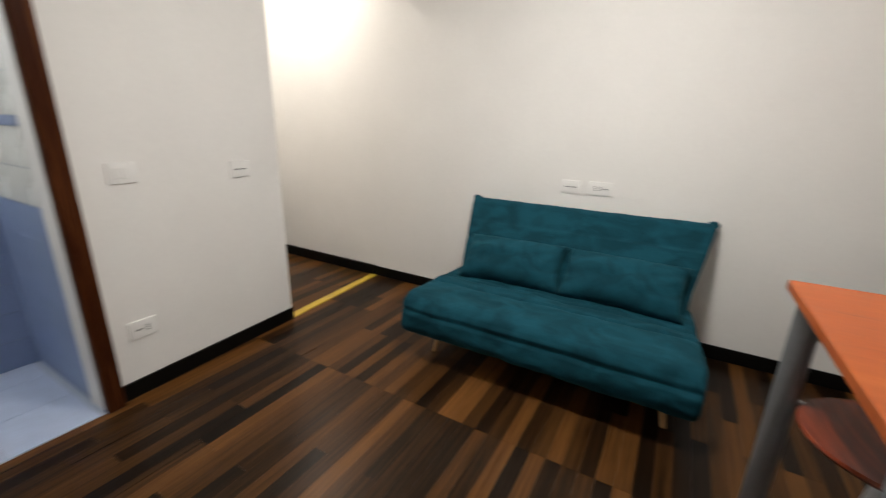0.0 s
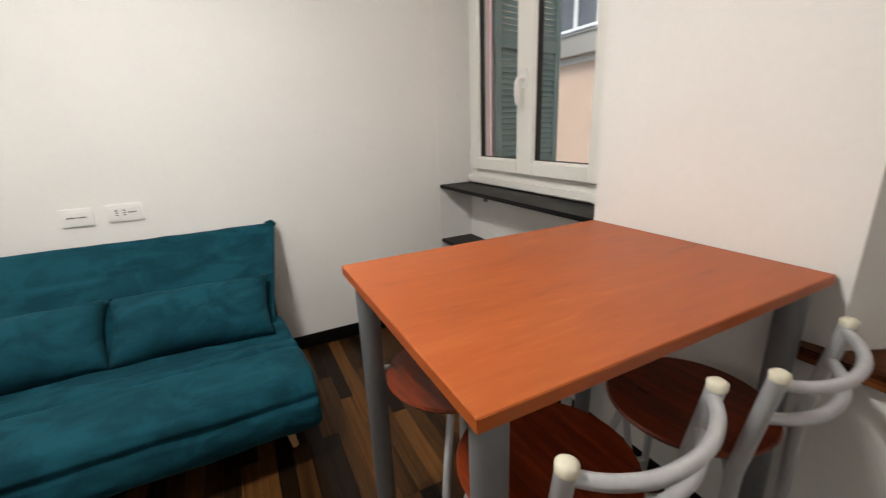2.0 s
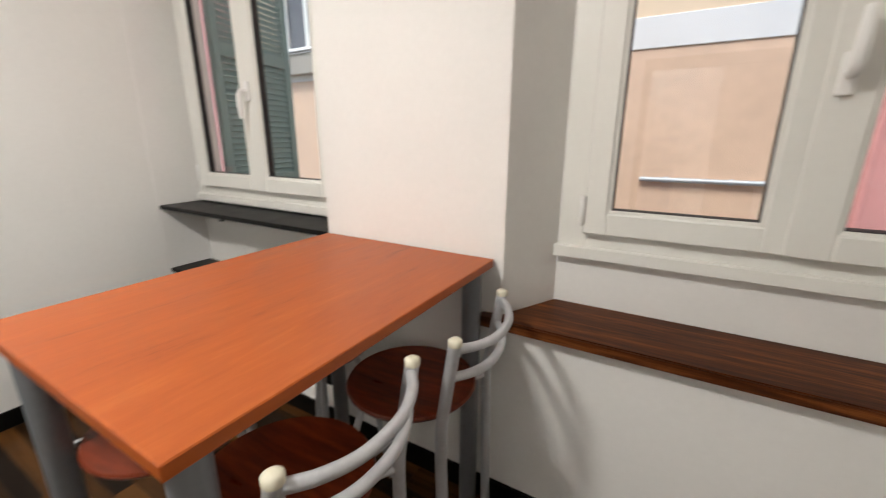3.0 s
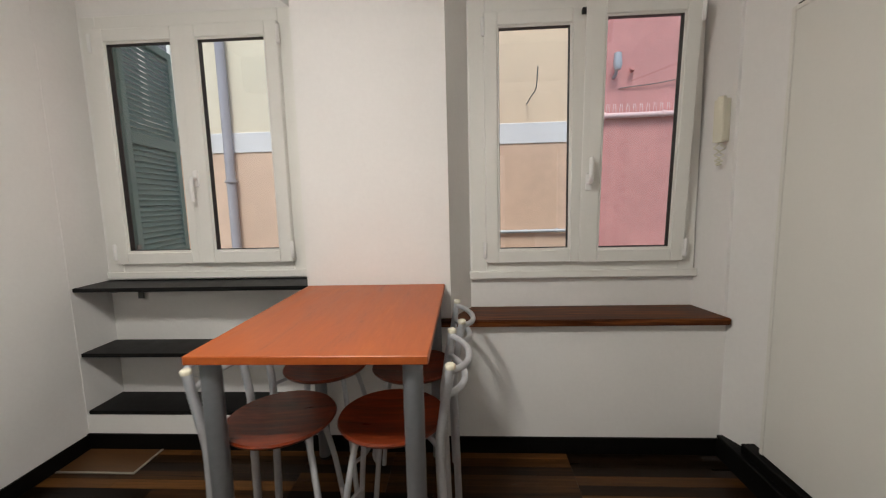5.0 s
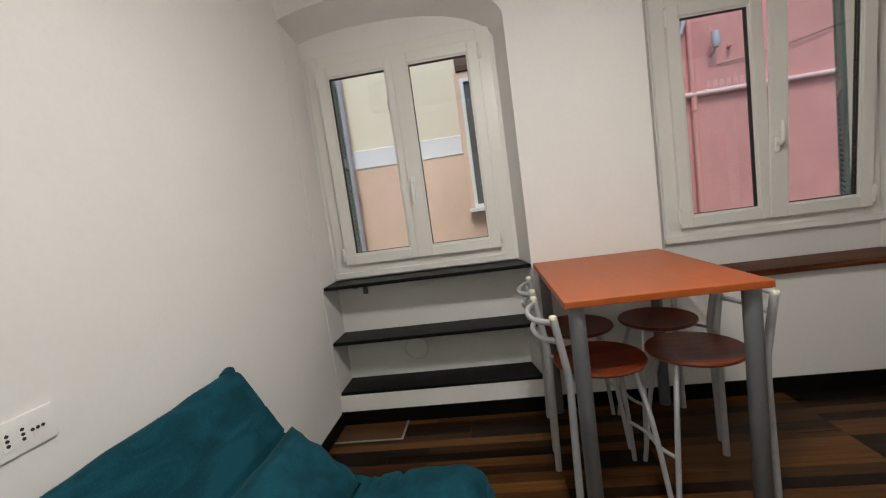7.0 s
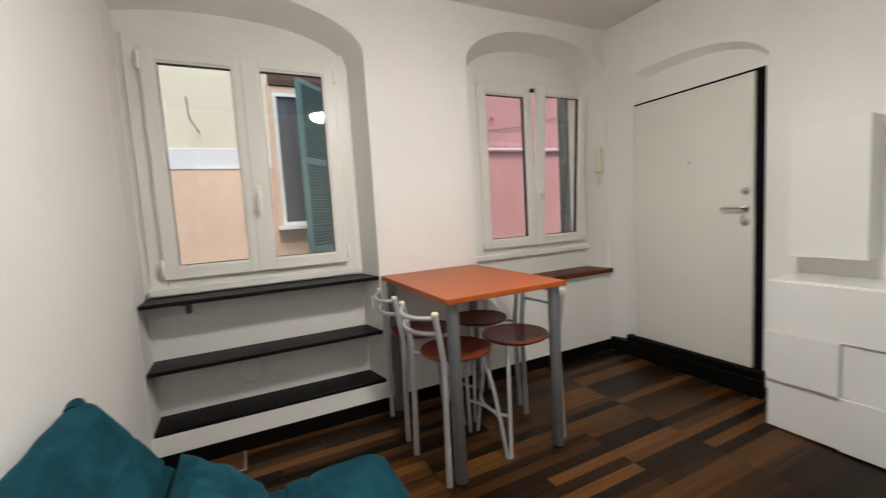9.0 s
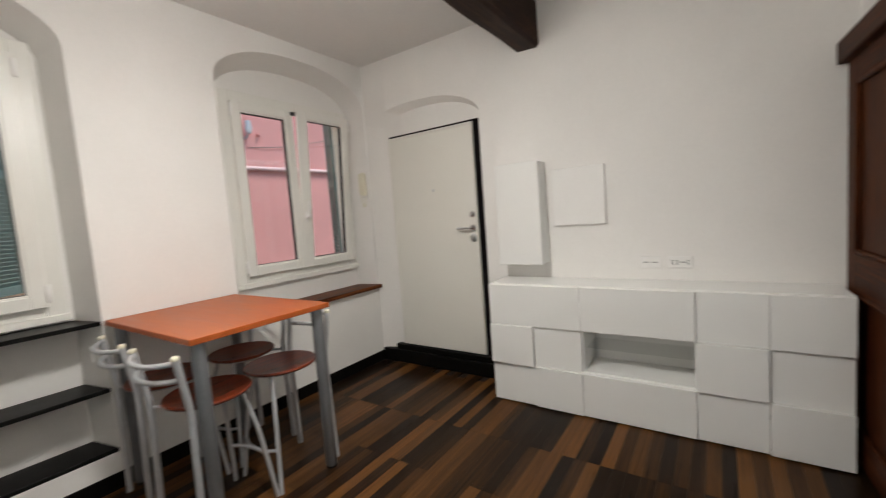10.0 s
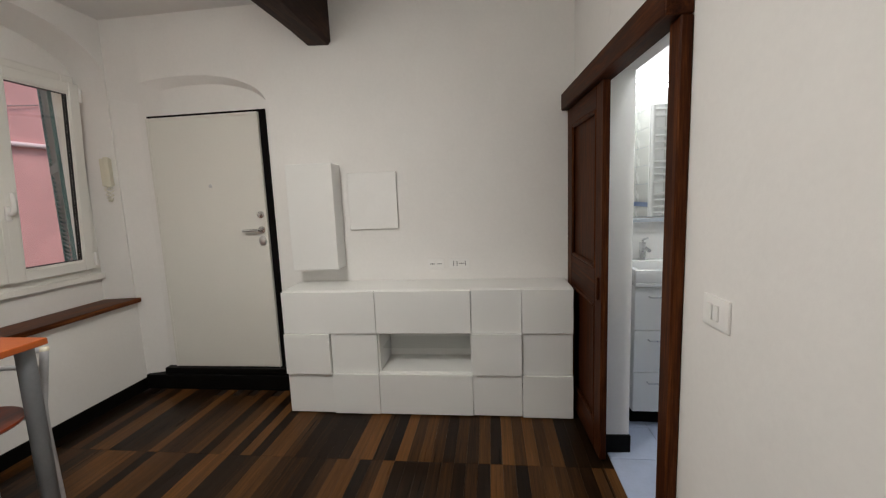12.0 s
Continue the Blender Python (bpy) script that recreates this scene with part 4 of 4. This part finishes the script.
part("pull", box(DX0 + 0.03, DX0 + 0.065, y1, y1 + 0.012, 0.86, 0.98, 0.006), MAHOG, t, "small wooden pull")
part("bottom_guide", box(DX0 + 0.02, DX1 - 0.02, y0 + 0.01, y1 - 0.01, 0.0, 0.0118), GASKET, t)
solo("door_track_trim", south_box(1.03, 2.43, 0.0, 0.088, 1.926, 2.03, 0.005), MAHOG_H, "dark red-brown wooden cover of the sliding track", "trim", kind="structure")
solo("door_post_trim", south_box(1.030, 1.103, 0.0005, 0.040, 0.0, 1.9255, 0.005), MAHOG, "dark red-brown wooden post beside the opening", "trim", kind="structure")

# threshold strip
m = pose(0.02, -3.487, 0, 0, 0, 3.6)
solo("threshold_strip", box(0, 0.985, -0.030, 0.030, -0.004, 0.008, 0.003, m=m), YELLOW, "yellow metal strip across the corridor floor", "threshold strip", kind="structure")

# ---- bathroom ----
BX0 = 2.085
solo("bathroom_wall_west", box(BX0 - 0.10, BX0, -5.05, -3.475, 0, H), GROUT, "white and blue tiled bathroom wall", "wall", kind="structure")
bath_part = solo("bathroom_partition", box(BX0, 2.40, -4.22, -4.12, 0, H), GROUT, "blue and white tiled bathroom partition", "wall", kind="structure")
solo("partition_trim", box(2.4002, 2.425, -4.225, -4.108, 0, H, 0.003), WHITEPLASTIC, "white edge trim of the bathroom partition", "trim", kind="structure")
solo("bathroom_wall_south", box(BX0, W, -5.2, -5.05, 0, H), TILE_W, "pale tiled bathroom wall", "wall", kind="structure")

van = thing("vanity_unit", pose(3.02, -3.53, 0), "white bathroom vanity unit with three drawers", "vanity unit")
part("carcass", box(0.018, W - 3.022, -0.60, -0.012, 0.10, 0.86, 0.002), LACQUER, van)
part("plinth", box(0.06, W - 3.022, -0.59, -0.02, 0.0, 0.0998, 0), DARK, van)
for z0, z1 in ((0.105, 0.345), (0.349, 0.60), (0.604, 0.856)):
    dr = part("drawer", box(0.0, 0.0175, -0.60, -0.012, z0, z1, 0.002), LACQUER, van)
    part("handle", tube([(0.0, -0.09, z1 - 0.055), (-0.025, -0.09, z1 - 0.055), (-0.025, -0.40, z1 - 0.055), (0.0, -0.40, z1 - 0.055)], 0.005, 8), CHROME, dr, "chrome bar handle")
basin = thing("wash_basin", pose(3.005, -3.53, 0.861), "white ceramic basin on the vanity unit", "wash basin")
bm = box(0, W - 3.007, -0.62, -0.008, 0, 0.02, 0.003)
for a in ((0, 0.03, -0.62, -0.008), (W - 3.007 - 0.09, W - 3.007, -0.62, -0.008), (0.0302, W - 3.0972, -0.04, -0.008), (0.0302, W - 3.0972, -0.62, -0.588)):
    box(a[0], a[1], a[2], a[3], 0.0202, 0.095, 0.008, bm, 2)
part("bowl", bm, CERAMIC, basin)
tap = thing("tap", pose(3.365, -3.70, 0.957), "chrome mixer tap on the basin", "tap")
part("body", lathe([(0.024, 0), (0.022, 0.01), (0.019, 0.10), (0.02, 0.115)], 18), CHROME, tap)
part("spout", tube([(0, 0, 0.07), (-0.06, 0, 0.085), (-0.115, 0, 0.075)], 0.011, 10), CHROME, tap)
part("lever", tube([(0, 0, 0.116), (0.0, 0, 0.13), (-0.08, 0, 0.15)], 0.007, 8), CHROME, tap)
mir = thing("wall_mirror", pose(W, -3.83, 1.20), "frameless mirror above the basin", "mirror")
part("mirror_glass", box(-0.012, -0.001, -0.30, 0.28, 0.03, 0.73, 0.001), MIRROR, mir, "silvered mirror glass")
part("ledge", box(-0.05, -0.001, -0.30, 0.28, 0.0, 0.022, 0.002), PIPE, mir)
ml = thing("mirror_lamp", pose(W, -3.83, 2.045), "slim glowing bar lamp above the mirror", "lamp")
part("holder", box(-0.05, -0.001, -0.06, 0.06, -0.015, 0.015, 0.002), CHROME, ml)
for z0 in (-0.030, 0.012):
    part("tube", box(-0.085, -0.0505, -0.28, 0.26, z0, z0 + 0.018, 0.004), LED, ml, "glowing white tube")
rad = thing("towel_radiator", pose(2.4255, -4.315, 1.15), "white ladder towel radiator", "radiator")
for y in (-0.2, 0.2):
    part("upright", tube([(0.045, y, 0), (0.045, y, 0.95)], 0.016, 10), WHITEPLASTIC, rad)
    part("bracket", box(0.0, 0.03, y - 0.012, y + 0.012, 0.44, 0.48), WHITEPLASTIC, rad)
rung = mesh_of("rung", tube([(0.045, -0.2, 0), (0.045, 0.2, 0)], 0.011, 8), WHITEPLASTIC, 35)
for i in range(14):
    o = new("rung", rung)
    o.parent = rad
    o.matrix_basis = pose(0, 0, 0.05 + 0.055 * i + 0.05 * (i // 4))
solo("alcove_wall", box(2.30, 2.4002, -5.05, -4.2252, 0, H), TILE_W, "pale tiled alcove wall", "wall", kind="structure")

wc = thing("toilet", pose(2.62, -4.60, 0), "white ceramic toilet beside the tiled partition", "toilet")
bm = bmesh.new()
prof = [(0.0, 0.13, 0.10), (0.06, 0.125, 0.095), (0.18, 0.14, 0.10), (0.30, 0.20, 0.155), (0.39, 0.235, 0.18), (0.40, 0.225, 0.17)]
rings = []
for zz, rx, ry in prof:
    rings.append([bm.verts.new((ry * math.cos(2 * math.pi * k / 28), rx * math.sin(2 * math.pi * k / 28) - (0.06 if zz < 0.1 else 0.0), zz)) for k in range(28)])
for a, b in zip(rings, rings[1:]):
    for k in range(28):
        bm.faces.new((a[k], a[(k + 1) % 28], b[(k + 1) % 28], b[k]))
bm.faces.new(rings[0][::-1])
bm.faces.new(rings[-1])
part("bowl", bm, CERAMIC, wc, smooth=80)
bm = lathe([(0.17, 0.402), (0.18, 0.41), (0.178, 0.43), (0.16, 0.437), (0.004, 0.44)], 28, m=Matrix.Diagonal((1, 1.3, 1, 1)))
part("lid", bm, WHITEPLASTIC, wc)
part("tank", box(-0.19, 0.19, -0.40, -0.242, 0.38, 0.78, 0.02, seg=3), CERAMIC, wc)

# ---- the alley outside ----
FY = 2.5
solo("ground", box(-60, 60, 0.6, 60, -4.2, -4.0), ASPHALT, "grey paved alley ground", "ground", kind="structure")


def far_window(bld, x0, x1, z0, z1):
    w = part("window", box(x0, x1, -0.006, -0.001, z0, z1), FARGLASS, bld, "dark window with a white frame")
    bm = bmesh.new()
    f = 0.042
    for a in ((x0, x0 + f, z0, z1), (x1 - f, x1, z0, z1), (x0 + f, x1 - f, z0, z0 + f), (x0 + f, x1 - f, z1 - f, z1)):
        box(a[0], a[1], -0.04, -0.0065, a[2], a[3], 0.004, bm)
    box((x0 + x1) / 2 - 0.03, (x0 + x1) / 2 + 0.03, -0.035, -0.0065, z0 + f, z1 - f, 0.004, bm)
    part("frame", bm, UPVC, w)
    part("sill", box(x0 - 0.06, x1 + 0.06, -0.14, -0.0005, z0 - 0.045, z0 - 0.001, 0.004), BAND, w)


b1 = thing("house", pose(0, FY, 0), "peach and cream rendered house across the alley", "house")
part("lower_wall", box(-2.75, 3.40, 0, 0.4, -4.0, 1.918), PEACH, b1, "peach rendered wall")
part("band", box(-2.75, 0.90, -0.012, 0.4, 1.9182, 2.136, 0.004), BAND, b1, "pale horizontal band")
part("band", box(1.75, 3.40, -0.012, 0.4, 1.9182, 2.136, 0.004), BAND, b1, "pale horizontal band")
part("upper_wall", box(0.9002, 1.7498, 0, 0.4, 1.9182, 2.1358), PEACH, b1)
part("upper_wall", box(-2.75, 1.90, 0, 0.4, 2.1362, 7.0), CREAM, b1, "cream rendered wall")
part("upper_wall", box(1.9002, 3.40, 0, 0.4, 2.1362, 7.0), FADED, b1, "faded peach rendered wall")
far_window(b1, 0.962, 1.66, 1.262, 2.765)
for x0, x1, z0, z1 in ((0.905, 0.9615, 1.262, 2.84), (1.6605, 1.72, 1.262, 2.84), (0.9617, 1.6603, 2.7655, 2.84)):
    part("architrave", box(x0, x1, -0.03, -0.0005, z0, z1, 0.004), PEACH, b1, "peach rendered window surround")
far_window(b1, -1.75, -1.05, 2.24, 3.6)
part("lintel", box(0.93, 1.75, -0.05, -0.0005, 2.8405, 3.15, 0.01), EAVE, b1, "dark red-brown lintel above the window")
part("ledge", box(-1.95, -0.72, -0.12, -0.0205, 1.98, 2.20, 0.01), CONCRETE, b1, "weathered cement ledge")
part("flashing", box(-1.95, -0.72, -0.14, -0.0005, 2.2002, 2.225, 0.004), BAND, b1)
b2 = thing("house", pose(0, FY, 0), "pink rendered house across the alley", "house")
part("wall", box(3.4002, 9.0, -0.04, 0.4, -4.0, 7.0), PINK, b2)
part("window", box(5.4, 6.2, -0.05, -0.0405, 1.2, 2.7), FARGLASS, b2)
b3 = thing("house", pose(0, FY, 0), "pink rendered house further along the alley", "house")
part("wall", box(-9.0, -2.7502, -0.06, 0.4, -4.0, 7.0), PINK, b3)
louvre_shutter("window_shutter", pose(1.60, FY - 0.06, 0.95, 0, 0, 226), 0.62, 1.85, "green louvred shutter half open on the house opposite")


def pipe(name, pts, r, material, label):
    t = thing(name, pose(*pts[0]), label, "pipe")
    o = Vector(pts[0])
    part("tube", tube([Vector(p) - o for p in curve_points(pts, 1)], r, 10), material, t)
    a, b = Vector(pts[0]), Vector(pts[-1])
    for k in (0.15, 0.5, 0.8):
        i = min(len(pts) - 2, int(k * (len(pts) - 1)))
        q = Vector(pts[i]).lerp(Vector(pts[i + 1]), (k * (len(pts) - 1)) % 1.0) - o
        d = (Vector(pts[i + 1]) - Vector(pts[i])).normalized()
        part("clamp", tube([q - d * 0.012, q + d * 0.012], r * 1.35, 10), material, t)
    return t


pipe("wall_pipe", [(-0.478, FY - 0.06, -4.0), (-0.478, FY - 0.06, 1.0), (-0.478, FY - 0.06, 2.2), (-0.478, FY - 0.06, 6.0)], 0.05, PIPE_L, "lilac-grey vertical rain pipe on the house wall")
pipe("wall_pipe", [(3.352, FY - 0.05, 0.5), (3.352, FY - 0.05, 2.72), (3.43, FY - 0.07, 2.92), (3.45, FY - 0.09, 6.0)], 0.024, PIPE, "grey conduit climbing the house wall")
pipe("wall_pipe", [(2.2, FY - 0.03, 0.968), (2.8, FY - 0.03, 0.970), (3.352, FY - 0.04, 0.974)], 0.018, PIPE, "grey horizontal conduit on the peach wall")
pipe("wall_pipe", [(3.352, FY - 0.08, 2.158), (4.2, FY - 0.08, 2.165), (6.0, FY - 0.08, 2.185)], 0.028, PIPE_R, "pale pink horizontal pipe along the pink wall")
pipe("wall_pipe", [(3.476, FY - 0.075, -4.0), (3.476, FY - 0.075, 2.0), (3.476, FY - 0.075, 6.0)], 0.03, PIPE_P, "pink vertical rain pipe on the pink wall")
t = thing("bird_spikes", pose(3.62, FY - 0.08, 2.19), "row of thin bird spikes along the pipe", "bird spikes")
spike = mesh_of("spike", tube([(0, 0, 0), (0, 0, 0.09)], 0.0022, 5), PIPE_W)
for i in range(22):
    o = new("spike", spike)
    o.parent = t
    o.matrix_basis = pose(i * 0.034, 0, 0, 0, 6 * (-1) ** i, 0)
t = thing("wall_lamp", pose(3.70, FY - 0.041, 2.55), "small grey lamp fixed to the pink wall", "wall lamp")
part("bracket", tube([(0, 0, 0), (0, -0.06, 0.02), (0, -0.10, 0.08)], 0.016, 8), PIPE, t)
part("head", lathe([(0.03, 0), (0.045, 0.05), (0.035, 0.16), (0.01, 0.17)], 14, m=Matrix.Translation((0, -0.11, 0.05))), PIPE, t)
t = thing("wall_anchor", pose(3.88, FY - 0.041, 2.61), "small pink pipe stub on the wall", "pipe stub")
part("stub", tube([(0, 0, 0), (0, -0.05, 0), (-0.04, -0.06, 0.0)], 0.016, 8), PIPE_P, t)


def hook(x, z, flip):
    t = thing("wall_hook", pose(x, FY, z), "bent dark wire hook on the cream wall", "wire hook", "wire hooks")
    part("wire", tube(curve_points([(0, 0, 0), (-0.025 * flip, -0.15, 0.045), (-0.05 * flip, -0.29, 0.09), (-0.06 * flip, -0.33, 0.28)], 4), 0.0065, 6), WIRE, t)


hook(0.214, 2.30, 1)
hook(2.812, 2.33, -1)
t = thing("wall_wire", pose(0, FY, 0), "thin cable sagging along the pink wall", "cable")
part("cable", tube(curve_points([(3.75, -0.05, 2.44), (4.3, -0.07, 2.50), (5.2, -0.06, 2.70)], 5), 0.005, 6), WIRE, t)

# ---- floor boards, last ----
rng = random.Random(7)
LEN = (0.45, 0.675, 0.9)
SW = 0.0645
board = {l: mesh_of("plank", box(0.0002, l - 0.0002, 0.0001, SW - 0.0001, -0.010, 0.0, 0.0003), PLANK) for l in LEN}
floor = bpy.data.objects["floor"]


def lay(x, y, l):
    o = new("plank", board[l])
    o.parent = floor
    o.matrix_basis = pose(x, y, 0)


for row in range(54):
    y = -SW * (row + 1) + 0.008
    for bx in (-0.06, 1.29, 2.64):
        a = rng.choice(LEN)
        if bx > 2.6:
            lay(bx, y, a if a > 0.5 else 0.9)
            continue
        lay(bx, y, a)
        lay(bx + a, y, {0.45: 0.9, 0.675: 0.675, 0.9: 0.45}[a])
for row in range(54, 79):
    y = -SW * (row + 1) + 0.008
    a = rng.choice(LEN)
    lay(-0.06, y, a)
    lay(-0.06 + a, y, {0.45: 0.9, 0.675: 0.675, 0.9: 0.45}[a])

# bathroom tiles
tile = mesh_of("tile", box(0.0015, 0.2985, 0.0015, 0.2985, 0.0005, 0.006, 0.001), TILE_F)
bath_floor = solo("bathroom_floor", box(BX0, W, -5.05, -3.33, -0.0105, 0.0004), GROUT, "pale blue tiled bathroom floor", "floor", kind="structure")
for i in range(4):
    for j in range(5):
        o = new("tile", tile)
        o.parent = bath_floor
        o.matrix_basis = pose(BX0 + 0.03 + 0.3 * i, -3.63 - 0.3 * j, 0)
tb = mesh_of("tile", box(0.001, 0.3145, -0.004, 0.0, 0.001, 0.152), TILE_B)
tw = mesh_of("tile", box(0.001, 0.3145, -0.004, 0.0, 0.001, 0.160), TILE_W)
bo = mesh_of("tile", box(0.001, 0.3145, -0.008, 0.0, 0.001, 0.038, 0.001), TILE_B)
bw = bpy.data.objects["bathroom_wall_west"]


def clad(owner, base, n):
    for i in range(n):
        zz = 0.008
        for kind, hgt, k in ((tb, 0.153, 6), (tw, 0.162, 2), (bo, 0.04, 1), (tw, 0.162, 8)):
            for _ in range(k):
                if zz + hgt < H:
                    o = new("tile", kind)
                    o.parent = owner
                    o.matrix_basis = base @ Matrix.Translation((0.316 * i, 0, zz))
                zz += hgt


clad(bath_part, pose(BX0 + 0.002, -4.1195, 0, 0, 0, 180) @ Matrix.Translation((-0.316, 0, 0)), 1)
clad(bw, pose(BX0 + 0.0005, -3.49, 0, 0, 0, 90) @ Matrix.Translation((-0.632, 0, 0)), 2)
